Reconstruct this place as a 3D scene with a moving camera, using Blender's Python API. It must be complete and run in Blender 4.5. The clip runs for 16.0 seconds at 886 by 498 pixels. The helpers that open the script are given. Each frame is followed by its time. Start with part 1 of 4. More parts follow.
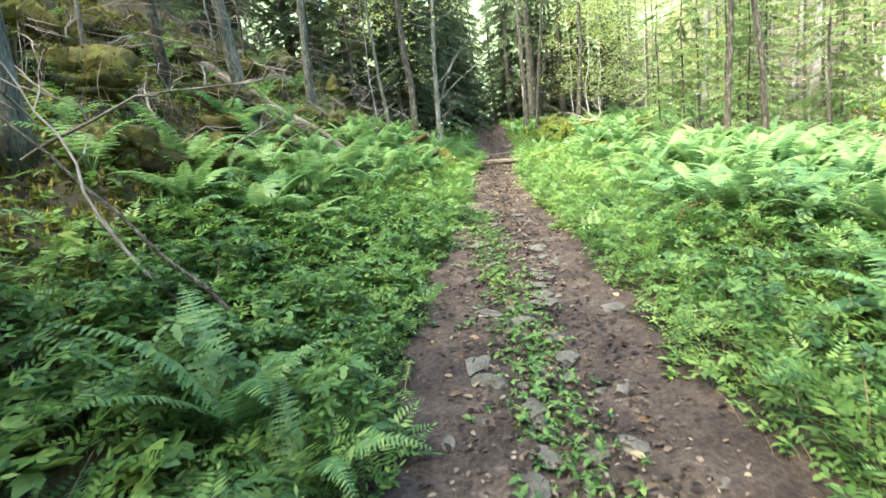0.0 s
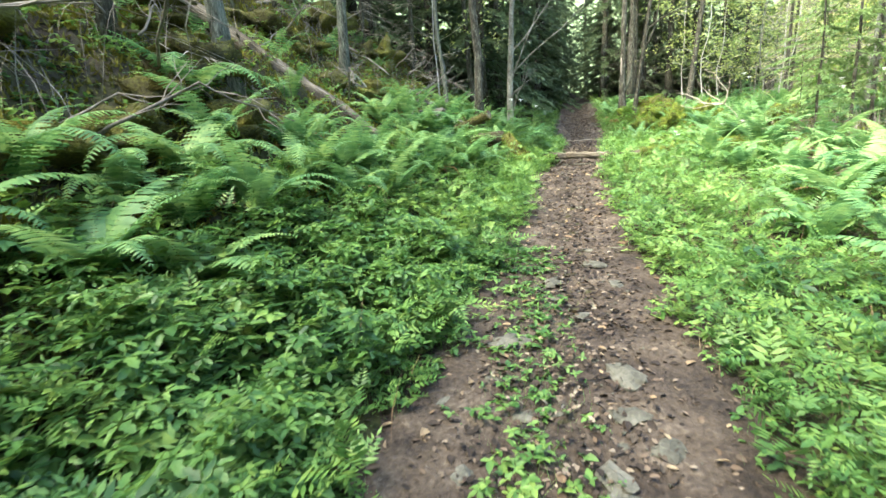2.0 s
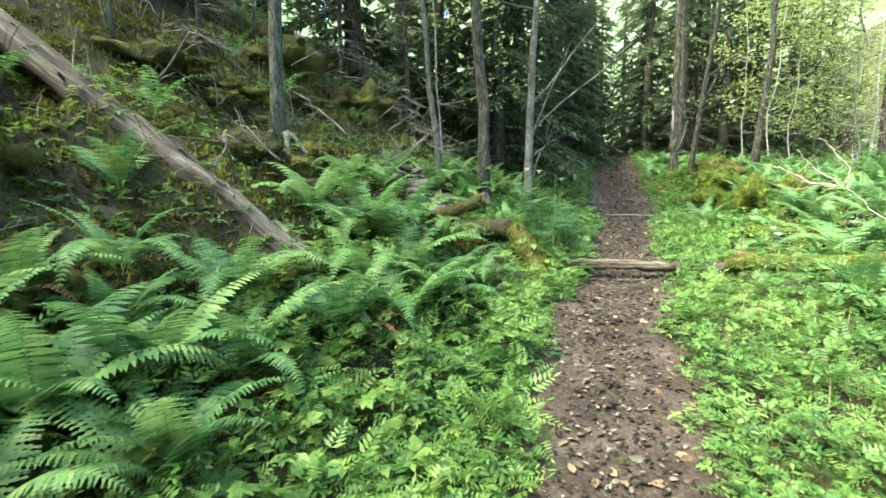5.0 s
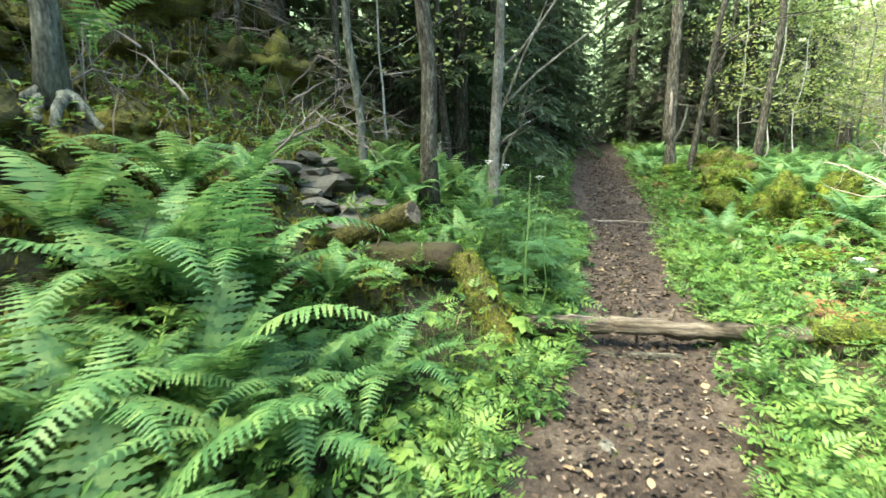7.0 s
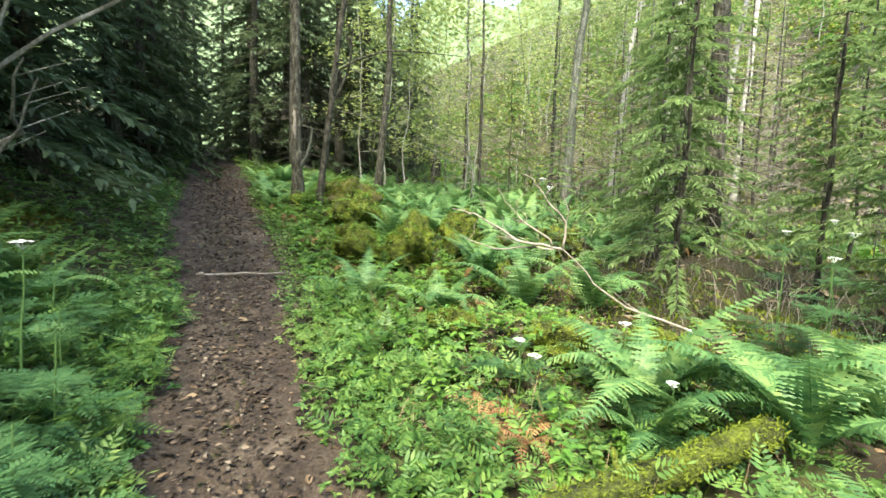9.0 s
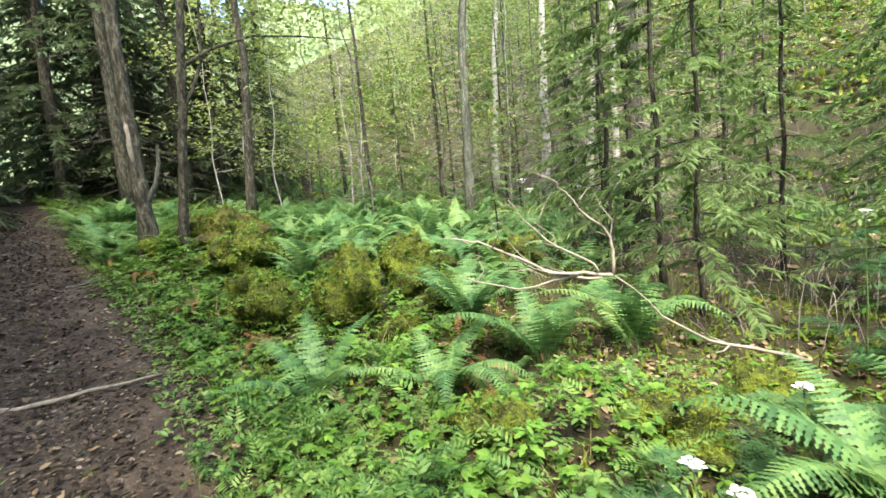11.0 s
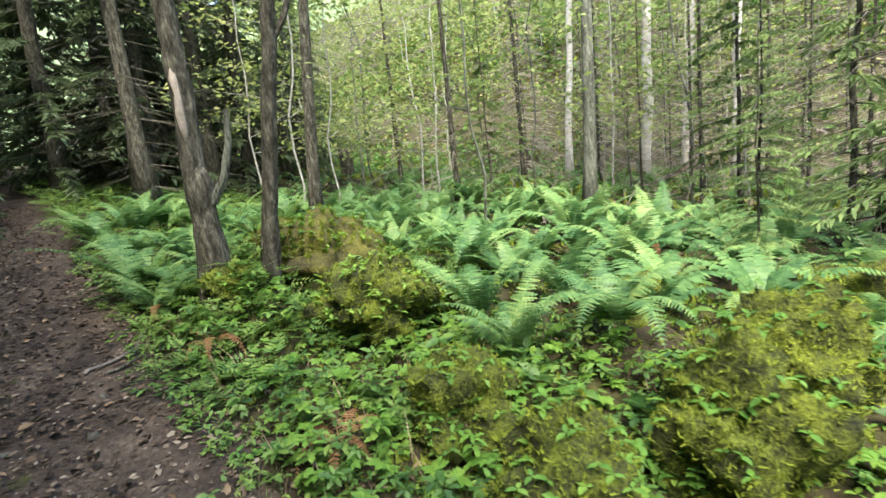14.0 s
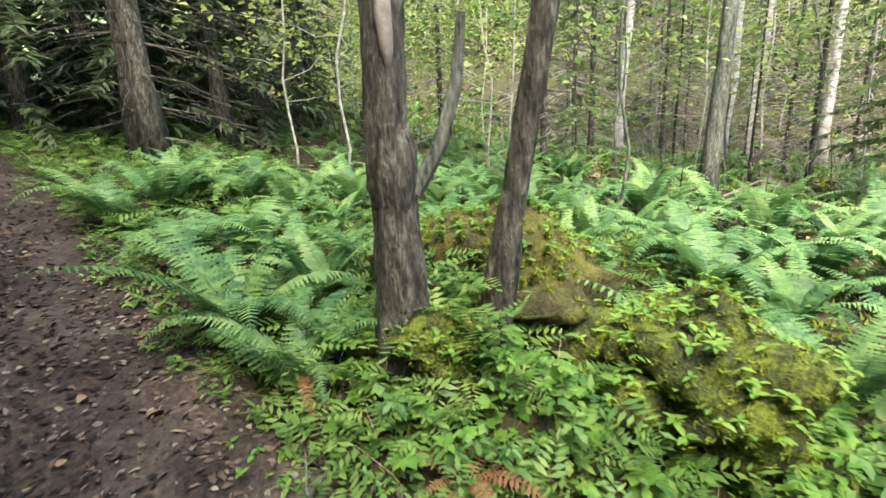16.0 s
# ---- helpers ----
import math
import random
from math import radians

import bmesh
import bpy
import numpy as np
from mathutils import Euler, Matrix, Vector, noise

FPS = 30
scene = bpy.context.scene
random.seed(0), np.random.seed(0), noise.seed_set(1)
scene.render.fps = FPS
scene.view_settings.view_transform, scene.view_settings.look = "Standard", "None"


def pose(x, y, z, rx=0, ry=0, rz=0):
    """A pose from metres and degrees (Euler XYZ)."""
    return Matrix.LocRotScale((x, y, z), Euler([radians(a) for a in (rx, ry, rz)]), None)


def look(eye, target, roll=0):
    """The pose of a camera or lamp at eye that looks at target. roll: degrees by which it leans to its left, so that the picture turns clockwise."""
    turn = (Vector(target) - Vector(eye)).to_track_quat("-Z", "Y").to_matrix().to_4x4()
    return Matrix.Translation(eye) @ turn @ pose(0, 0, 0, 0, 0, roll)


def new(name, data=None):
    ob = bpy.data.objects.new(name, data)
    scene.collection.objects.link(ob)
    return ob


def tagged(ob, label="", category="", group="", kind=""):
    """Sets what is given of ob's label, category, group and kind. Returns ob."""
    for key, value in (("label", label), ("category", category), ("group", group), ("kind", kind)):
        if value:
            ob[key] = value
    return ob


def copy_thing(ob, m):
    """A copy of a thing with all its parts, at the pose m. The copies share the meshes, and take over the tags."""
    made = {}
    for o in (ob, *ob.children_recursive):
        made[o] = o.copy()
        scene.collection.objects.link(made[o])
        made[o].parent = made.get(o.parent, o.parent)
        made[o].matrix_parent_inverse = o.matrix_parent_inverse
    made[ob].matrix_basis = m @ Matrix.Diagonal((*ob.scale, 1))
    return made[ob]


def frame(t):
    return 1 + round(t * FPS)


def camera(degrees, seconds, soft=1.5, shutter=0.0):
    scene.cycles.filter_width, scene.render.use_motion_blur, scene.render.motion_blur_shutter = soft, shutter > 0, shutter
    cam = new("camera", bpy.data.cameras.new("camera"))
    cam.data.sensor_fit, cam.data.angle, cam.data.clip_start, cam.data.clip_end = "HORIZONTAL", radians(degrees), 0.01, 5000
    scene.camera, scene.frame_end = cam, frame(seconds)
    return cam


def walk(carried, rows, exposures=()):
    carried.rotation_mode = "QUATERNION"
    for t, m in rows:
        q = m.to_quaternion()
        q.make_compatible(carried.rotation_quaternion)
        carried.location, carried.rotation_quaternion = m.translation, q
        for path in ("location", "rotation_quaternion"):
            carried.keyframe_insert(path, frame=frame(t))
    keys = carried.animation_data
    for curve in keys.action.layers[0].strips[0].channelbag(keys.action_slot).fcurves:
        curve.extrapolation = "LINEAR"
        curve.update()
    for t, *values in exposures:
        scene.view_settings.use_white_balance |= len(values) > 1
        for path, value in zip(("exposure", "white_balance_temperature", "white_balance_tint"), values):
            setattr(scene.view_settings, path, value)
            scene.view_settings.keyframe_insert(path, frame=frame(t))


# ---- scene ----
cam = camera(87.0, 16.0, soft=1.55, shutter=0.2)

# the walk: seconds, then place and turn
PATH = [
    (0.0, pose(0.0, 0.0, 1.5, 80.5, 6.5, 0.0)),
    (0.5, pose(0.124, 0.552, 1.546, 81.11, 4.85, 3.53)),
    (1.0, pose(0.192, 1.101, 1.577, 81.48, 4.41, 7.25)),
    (1.5, pose(0.276, 1.701, 1.652, 80.1, 3.15, 8.25)),
    (2.0, pose(0.384, 2.338, 1.75, 78.22, 3.08, 9.87)),
    (2.5, pose(0.454, 2.883, 1.891, 78.2, 1.77, 9.86)),
    (3.0, pose(0.579, 3.399, 2.041, 80.66, 0.64, 11.13)),
    (5.5, pose(0.54, 5.93, 2.46, 82.88, 1.43, 13.92)),
    (6.0, pose(0.498, 6.495, 2.468, 81.42, 0.69, 12.22)),
    (6.5, pose(0.528, 7.072, 2.542, 80.75, 0.23, 11.09)),
    (7.0, pose(0.551, 7.683, 2.556, 81.42, 0.49, 10.85)),
    (7.5, pose(0.628, 8.277, 2.666, 83.0, -0.38, 6.37)),
    (8.0, pose(0.822, 8.807, 2.762, 84.41, -1.05, -9.43)),
    (8.5, pose(0.988, 9.24, 2.801, 84.75, -2.11, -24.35)),
    (9.0, pose(1.141, 9.69, 2.817, 83.51, -1.2, -31.47)),
    (9.5, pose(1.144, 10.216, 2.848, 82.93, -0.17, -37.9)),
    (12.0, pose(1.614, 12.425, 3.097, 83.62, 7.47, -50.6)),
    (12.5, pose(1.722, 12.997, 3.175, 83.18, 7.3, -49.36)),
    (13.0, pose(1.796, 13.536, 3.243, 82.34, 7.86, -48.81)),
    (13.5, pose(1.824, 14.149, 3.288, 82.53, 6.95, -48.92)),
    (14.0, pose(1.877, 14.745, 3.355, 80.61, 6.43, -49.06)),
    (14.5, pose(1.838, 15.398, 3.397, 79.51, 5.54, -49.87)),
    (15.0, pose(1.873, 16.014, 3.457, 77.34, 4.76, -49.58)),
    (15.5, pose(1.843, 16.654, 3.491, 76.79, 4.02, -50.81)),
    (16.0, pose(1.987, 17.271, 3.559, 75.95, 2.88, -52.79)),
]
EXPOSURES = [(0.0, 3.92, 6800, 11), (3.0, 3.68, 6650, 4), (5.5, 3.52, 6700, 2), (7.5, 3.5, 6800, 3), (8.5, 3.1, 6800, 6), (9.5, 2.95, 6850, 9), (12.0, 2.88, 6750, 12), (14.0, 2.98, 6650, 14), (16.0, 3.15, 6650, 16)]
walk(cam, PATH, EXPOSURES)

# ---------------- light ----------------
SUN_EL, SUN_AZ = radians(58), radians(222)      # high behind the start of the walk, over the bank
world = bpy.data.worlds.new("sky")
scene.world = world
world.use_nodes = True
wn = world.node_tree
sky = wn.nodes.new("ShaderNodeTexSky")
sky.sky_type, sky.sun_disc = "NISHITA", False
sky.sun_elevation, sky.sun_rotation = SUN_EL, SUN_AZ
wn.links.new(sky.outputs["Color"], wn.nodes["Background"].inputs["Color"])
wn.nodes["Background"].inputs["Strength"].default_value = 0.15
sun_data = bpy.data.lights.new("sun", "SUN")
sun_data.energy, sun_data.angle, sun_data.color = 2.3, radians(28), (1.0, 0.94, 0.8)
sun = new("sun", sun_data)
sun_from = Vector((math.sin(SUN_AZ) * math.cos(SUN_EL), math.cos(SUN_AZ) * math.cos(SUN_EL), math.sin(SUN_EL)))
sun.matrix_world = look(sun_from * 60, (0, 0, 0))

# ---------------- materials ----------------


def surface(name, ramp, scale=4.0, rough=0.9, bump=0.4, fine=9.0, vary=0.0, through_light=0.0, gloss=0.25, stretch=(1, 1, 1), deep=0.02, glow=0.0, span=(0.3, 0.7)):
    """Two noises (broad and fine) over a colour ramp, with relief; vary: change from piece to piece; through_light: thin leaves."""
    m = bpy.data.materials.new(name)
    m.use_nodes = True
    nt = m.node_tree
    add = nt.nodes.new
    link = nt.links.new
    shader = nt.nodes["Principled BSDF"]
    coord = add("ShaderNodeTexCoord")
    mapping = add("ShaderNodeMapping")
    mapping.inputs["Scale"].default_value = stretch
    link(coord.outputs["Object"], mapping.inputs["Vector"])
    broad, small = add("ShaderNodeTexNoise"), add("ShaderNodeTexNoise")
    for n, s in ((broad, scale), (small, scale * fine)):
        n.inputs["Scale"].default_value = s
        n.inputs["Detail"].default_value = 5
        n.inputs["Roughness"].default_value = 0.62
        link(mapping.outputs["Vector"], n.inputs["Vector"])
    blend = add("ShaderNodeMix")
    blend.inputs["Factor"].default_value = 0.42
    link(broad.outputs["Fac"], blend.inputs["A"])
    link(small.outputs["Fac"], blend.inputs["B"])
    fac = blend.outputs["Result"]
    if vary:
        info, geo = add("ShaderNodeObjectInfo"), add("ShaderNodeNewGeometry")
        both = add("ShaderNodeMath")
        both.operation = "ADD"
        link(info.outputs["Random"], both.inputs[0])
        link(geo.outputs["Random Per Island"], both.inputs[1])
        shift = add("ShaderNodeMath")
        shift.operation = "MULTIPLY_ADD"
        shift.inputs[1].default_value = vary
        shift.inputs[2].default_value = -vary
        link(both.outputs[0], shift.inputs[0])
        total = add("ShaderNodeMath")
        total.operation = "ADD"
        link(fac, total.inputs[0])
        link(shift.outputs[0], total.inputs[1])
        fac = total.outputs[0]
    colours = add("ShaderNodeValToRGB")
    while len(colours.color_ramp.elements) < len(ramp):
        colours.color_ramp.elements.new(0.5)
    for i, (e, c) in enumerate(zip(colours.color_ramp.elements, ramp)):
        e.position = span[0] + (span[1] - span[0]) * i / max(1, len(ramp) - 1)
        e.color = (*c, 1)
    link(fac, colours.inputs["Fac"])
    link(colours.outputs["Color"], shader.inputs["Base Color"])
    shader.inputs["Roughness"].default_value = rough
    shader.inputs["Specular IOR Level"].default_value = gloss
    if bump:
        relief = add("ShaderNodeBump")
        relief.inputs["Strength"].default_value = bump
        relief.inputs["Distance"].default_value = deep
        link(blend.outputs["Result"], relief.inputs["Height"])
        link(relief.outputs["Normal"], shader.inputs["Normal"])
    if through_light:
        thin, both = add("ShaderNodeBsdfTranslucent"), add("ShaderNodeMixShader")
        link(colours.outputs["Color"], thin.inputs["Color"])
        both.inputs["Fac"].default_value = through_light
        link(shader.outputs["BSDF"], both.inputs[1])
        link(thin.outputs["BSDF"], both.inputs[2])
        link(both.outputs["Shader"], nt.nodes["Material Output"].inputs["Surface"])
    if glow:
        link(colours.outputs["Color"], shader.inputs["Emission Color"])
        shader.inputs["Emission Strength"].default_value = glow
    return m


EARTH = surface("earth", [(0.012, 0.0095, 0.006), (0.027, 0.021, 0.012), (0.036, 0.038, 0.011), (0.072, 0.075, 0.018)], 1.6, 0.95, 0.9, 14, deep=0.06)
SOIL = surface("trodden soil", [(0.012, 0.0085, 0.006), (0.03, 0.0215, 0.0145), (0.056, 0.042, 0.029), (0.105, 0.083, 0.06)], 3.0, 0.9, 1.0, 13, deep=0.05, span=(0.36, 0.66))
MOSS = surface("moss", [(0.012, 0.014, 0.005), (0.045, 0.056, 0.01), (0.11, 0.14, 0.016), (0.185, 0.225, 0.025)], 7, 0.95, 1.0, 9, vary=0.05, deep=0.08, span=(0.36, 0.64))
MOSS_TUFT = surface("moss tufts", [(0.055, 0.078, 0.01), (0.13, 0.17, 0.017), (0.225, 0.27, 0.027)], 4, 0.9, 0, 6, vary=0.12, through_light=0.25)
MOSS_DARK = surface("olive moss", [(0.035, 0.034, 0.01), (0.095, 0.095, 0.017), (0.2, 0.19, 0.032)], 1.2, 0.95, 0, 6, vary=0.16, through_light=0.2)
BANK_MOSS = surface("brown moss", [(0.014, 0.012, 0.006), (0.04, 0.037, 0.011), (0.088, 0.086, 0.018), (0.155, 0.155, 0.027)], 5, 0.95, 1.0, 9, vary=0.16, deep=0.08)
STONE = surface("grey stone", [(0.02, 0.0195, 0.014), (0.055, 0.053, 0.039), (0.115, 0.11, 0.085)], 6, 0.85, 0.6, 10, vary=0.12)
BARK = surface("dark bark", [(0.008, 0.0075, 0.005), (0.026, 0.024, 0.016), (0.06, 0.057, 0.041), (0.13, 0.127, 0.095)], 22, 0.95, 1.0, 3, vary=0.04, stretch=(1, 1, 0.3), deep=0.04, span=(0.36, 0.63))
GREY_BARK = surface("grey bark", [(0.014, 0.0155, 0.011), (0.048, 0.053, 0.039), (0.085, 0.092, 0.07), (0.15, 0.16, 0.125)], 16, 0.95, 0.9, 4, vary=0.06, stretch=(1, 1, 0.25), deep=0.02, span=(0.36, 0.64))
BIRCH_BARK = surface("pale bark", [(0.07, 0.065, 0.055), (0.24, 0.23, 0.2), (0.38, 0.37, 0.33), (0.46, 0.45, 0.41)], 5, 0.8, 0.4, 6, vary=0.06, stretch=(1, 1, 3.2))
ROWAN_BARK = surface("mottled rowan bark", [(0.03, 0.029, 0.02), (0.085, 0.082, 0.062), (0.16, 0.155, 0.125), (0.3, 0.29, 0.25)], 7, 0.85, 0.6, 5, vary=0.06, stretch=(1, 1, 0.6), span=(0.36, 0.66))
DEAD_WOOD = surface("dry grey wood", [(0.045, 0.04, 0.031), (0.12, 0.106, 0.086), (0.24, 0.215, 0.18)], 6, 0.9, 0.6, 6, vary=0.15, stretch=(1, 1, 0.25))
LOG_WOOD = surface("weathered log", [(0.012, 0.009, 0.006), (0.052, 0.042, 0.028), (0.115, 0.096, 0.068), (0.225, 0.195, 0.15)], 9, 0.9, 1.0, 5, stretch=(1, 1, 0.1), deep=0.04, span=(0.36, 0.64))
PALE_TWIG = surface("bleached twigs", [(0.1, 0.084, 0.066), (0.21, 0.185, 0.147), (0.31, 0.275, 0.225)], 9, 0.85, 0.2, 5, vary=0.1)
FERN = surface("fern green", [(0.026, 0.078, 0.026), (0.068, 0.16, 0.05), (0.135, 0.245, 0.075), (0.225, 0.325, 0.1)], 2.0, 0.55, 0, 5, vary=0.2, through_light=0.42, gloss=0.3)
LEAF = surface("herb green", [(0.019, 0.058, 0.014), (0.054, 0.13, 0.028), (0.11, 0.205, 0.046), (0.185, 0.28, 0.063)], 1.3, 0.5, 0, 6, vary=0.24, through_light=0.42, gloss=0.3)
LIME = surface("sorrel green", [(0.045, 0.125, 0.02), (0.098, 0.215, 0.033), (0.18, 0.3, 0.05)], 2, 0.5, 0, 6, vary=0.2, through_light=0.4)
TREE_LEAF = surface("tree leaves", [(0.095, 0.15, 0.04), (0.175, 0.24, 0.07), (0.27, 0.325, 0.105), (0.37, 0.395, 0.15)], 0.6, 0.5, 0, 6, vary=0.22, through_light=0.58)
NEEDLE = surface("dark spruce needles", [(0.038, 0.06, 0.03), (0.072, 0.108, 0.05), (0.125, 0.17, 0.08)], 1.0, 0.7, 0, 6, vary=0.2, through_light=0.4)
YOUNG_NEEDLE = surface("fresh spruce needles", [(0.085, 0.14, 0.045), (0.15, 0.225, 0.075), (0.23, 0.31, 0.11)], 1.0, 0.6, 0, 6, vary=0.25, through_light=0.45)
PARSLEY = surface("feathery leaves", [(0.03, 0.088, 0.032), (0.066, 0.15, 0.053), (0.12, 0.22, 0.078)], 2.0, 0.6, 0, 6, vary=0.2, through_light=0.42)
PETAL = surface("white blossom", [(0.62, 0.64, 0.6), (0.78, 0.8, 0.76)], 20, 0.7, 0, 4, through_light=0.3)
STALK = surface("green stalks", [(0.04, 0.09, 0.02), (0.09, 0.16, 0.05)], 6, 0.6, 0, 4)
TRAIL_LITTER = surface("trodden leaves", [(0.03, 0.02, 0.013), (0.075, 0.052, 0.033), (0.13, 0.1, 0.07), (0.21, 0.18, 0.13)], 2, 0.85, 0, 5, vary=0.3)
LITTER = surface("dead leaves", [(0.07, 0.045, 0.025), (0.16, 0.11, 0.06), (0.22, 0.17, 0.1), (0.32, 0.27, 0.19)], 2, 0.85, 0, 5, vary=0.3)
# Lighter copy of the dead leaves: sunlight on the far slope put into colour.
SUNLIT_LITTER = surface("dry litter lightened for sun", [(0.14, 0.11, 0.055), (0.26, 0.22, 0.11), (0.36, 0.32, 0.18), (0.46, 0.42, 0.28)], 2, 0.85, 0, 5, vary=0.3)
DARK_LITTER = surface("rotting leaves", [(0.012, 0.008, 0.005), (0.028, 0.019, 0.012), (0.05, 0.037, 0.024), (0.09, 0.07, 0.05)], 2, 0.8, 0, 5, vary=0.3)
BROWN_FERN = surface("withered fronds", [(0.1, 0.045, 0.02), (0.2, 0.1, 0.04), (0.32, 0.2, 0.09)], 3, 0.8, 0, 5, vary=0.2, through_light=0.2)
# Backdrop emits its own colour, so the distance looks bright and sunlit.
GLOWING_WOOD = surface("glowing distant woodland", [(0.08, 0.125, 0.065), (0.13, 0.185, 0.09), (0.2, 0.26, 0.135), (0.28, 0.335, 0.19)], 0.25, 0.9, 0, 7, stretch=(1, 1, 0.5), glow=0.15)

# ---------------- shape of the land ----------------
TRAIL_Y = (-8, 0, 2.5, 4, 5.4, 7.2, 9.5, 10.8, 12.2, 15.5, 17, 18.4, 25, 34, 60)
TRAIL_X = (-0.1, 0.3, 0.42, 0.5, 0.66, 0.82, 0.95, 1.3, 1.42, 1.87, 1.95, 2.03, 2.7, 3.6, 6)
TRAIL_Z = (-0.7, 0.08, 0.36, 0.58, 0.73, 0.95, 1.28, 1.38, 1.5, 1.78, 2.02, 2.3, 3.4, 4.9, 7)
RIGHT_Y = (-8, 0, 4, 8, 12, 15, 18, 24, 28, 40, 80)
RIGHT_Z = (-0.4, 0.3, 0.7, 1.1, 1.55, 2.0, 2.25, 3.0, 3.7, 5.2, 9)
BANK_D = (0, 0.7, 1.2, 2.0, 2.7, 3.2, 4.5, 8, 14, 40, 80)
BANK_H = (0, 0.0, 0.12, 0.48, 0.85, 1.2, 2.15, 5.0, 9.5, 20, 28)


def trail_x(y):
    return np.interp(y, TRAIL_Y, TRAIL_X)


def trail_z(y):
    return np.interp(y, TRAIL_Y, TRAIL_Z)


def lumps(x, y, size):
    """A smooth uneven field of about -1 to 1."""
    k = 6.283 / size
    return (np.sin(k * (x + 0.31 * y) + 1.3) * np.cos(k * (0.83 * y - 0.42 * x) + 0.4)
            + 0.6 * np.sin(k * (1.71 * x - 0.9 * y) + 2.1) * np.cos(k * (1.37 * y + 1.1 * x) + 4.0)
            + 0.35 * np.sin(k * (3.1 * x + 1.7 * y) + 0.7) * np.cos(k * (2.9 * y - 2.3 * x) + 1.9)) / 1.6


def height(x, y):
    x, y = np.asarray(x, float), np.asarray(y, float)
    side = x - trail_x(y)
    z0 = trail_z(y)
    d = np.maximum(0, -side - np.interp(y, (13, 18, 24), (0, 0.35, 0.7)))
    bank = np.interp(d, BANK_D, BANK_H) * np.interp(y, (-8, 6, 14, 20, 30), (0.95, 1, 1, 0.8, 0.6))
    rough = np.clip((np.abs(side) - 0.75) / 1.2, 0, 1)
    left = z0 + bank + rough * (0.10 * lumps(x, y, 1.3) + 0.22 * np.clip(d - 1.5, 0, 2) / 2 * lumps(x, y, 2.9))
    mix = np.clip((side - 0.9) / 2.2, 0, 1)
    mix = mix * mix * (3 - 2 * mix)
    far = np.clip(x - 17, 0, 60)
    right = z0 * (1 - mix) + np.interp(y, RIGHT_Y, RIGHT_Z) * mix + 0.6 * far * np.clip(far / 6, 0, 1)
    right = right + 0.36 * np.exp(-((x - 3.62) / 0.42) ** 2 - ((y - 18.4) / 0.6) ** 2)      # hump under the two alders
    right = right - 0.32 * np.exp(-((x - 3.85) / 0.34) ** 2 - ((y - 13.35) / 0.3) ** 2)      # dark hollow among the boulders
    right = right + rough * (0.09 * lumps(x, y, 1.5) + 0.14 * lumps(x + 9, y, 3.7))
    return np.where(side < 0, left, right)


def ground_at(x, y):
    return float(height(x, y))


# ---------------- building helpers ----------------
rng = np.random.default_rng(11)


def mesh_of(name, verts, faces, material, smooth=False):
    me = bpy.data.meshes.new(name)
    me.from_pydata([tuple(v) for v in np.asarray(verts, float).tolist()] if isinstance(verts, np.ndarray) else verts, [], faces)
    me.materials.append(material)
    if smooth:
        me.polygons.foreach_set("use_smooth", [True] * len(me.polygons))
    me.update()
    return me


def part(name, mesh, parent, label="", m=None):
    """One mesh object under a thing or under a part."""
    ob = new(name, mesh)
    ob.parent = parent
    if m is not None:
        ob.matrix_basis = m
    if label:
        tagged(ob, label)
    return ob


def thing(name, mesh, m, label, category, group="", kind=""):
    ob = new(name, mesh)
    ob.matrix_basis = m
    return tagged(ob, label, category, group, kind)


class Shell:
    """Vertices and faces gathered for one mesh."""

    def __init__(self):
        self.v, self.f = [], []

    def add(self, verts, faces):
        n = len(self.v)
        self.v.extend(tuple(map(float, p)) for p in verts)
        self.f.extend(tuple(i + n for i in q) for q in faces)

    def tube(self, pts, radii, sides=7, uneven=0.0, seed=0):
        pts = [Vector(p) for p in pts]
        r = random.Random(seed)
        ridge = [r.uniform(-1, 1) for _ in range(sides)]
        rings, verts, faces = len(pts), [], []
        for i, p in enumerate(pts):
            along = (pts[min(i + 1, rings - 1)] - pts[max(i - 1, 0)]).normalized()
            a = along.cross(Vector((0.31, 0.95, 0.05))).normalized()
            b = along.cross(a)
            for k in range(sides):
                w = 6.2832 * k / sides
                ridge[k] = max(-1, min(1, ridge[k] * 0.9 + r.gauss(0, 0.3)))
                rad = radii[i] * (1 + uneven * (0.75 * ridge[k] + 0.4 * r.uniform(-1, 1)))
                verts.append(p + (a * math.cos(w) + b * math.sin(w)) * rad)
        for i in range(rings - 1):
            for k in range(sides):
                j = (k + 1) % sides
                faces.append((i * sides + k, i * sides + j, (i + 1) * sides + j, (i + 1) * sides + k))
        faces.append(tuple(range(sides - 1, -1, -1)))
        faces.append(tuple(range((rings - 1) * sides, rings * sides)))
        self.add(verts, faces)

    def mesh(self, name, material, smooth=False):
        return mesh_of(name, self.v, self.f, material, smooth)


def wander(start, end, n, sway, seed):
    """Points from start to end that stray a little."""
    r = random.Random(seed)
    a, b = Vector(start), Vector(end)
    out, off = [], Vector((0, 0, 0))
    for i in range(n):
        t = i / (n - 1)
        if i:
            off = off * 0.7 + Vector((r.gauss(0, sway), r.gauss(0, sway), r.gauss(0, sway * 0.5)))
        out.append(a.lerp(b, t) + off * math.sin(math.pi * min(1, t * 1.4)) ** 0.5 if 0 < i < n - 1 or i else a)
    return out


LEAF_V = np.array([(0, 0, 0), (0.3, 0.27, 0.05), (0.68, 0.2, 0.03), (1, 0, -0.12), (0.68, -0.2, 0.03), (0.3, -0.27, 0.05)], float)
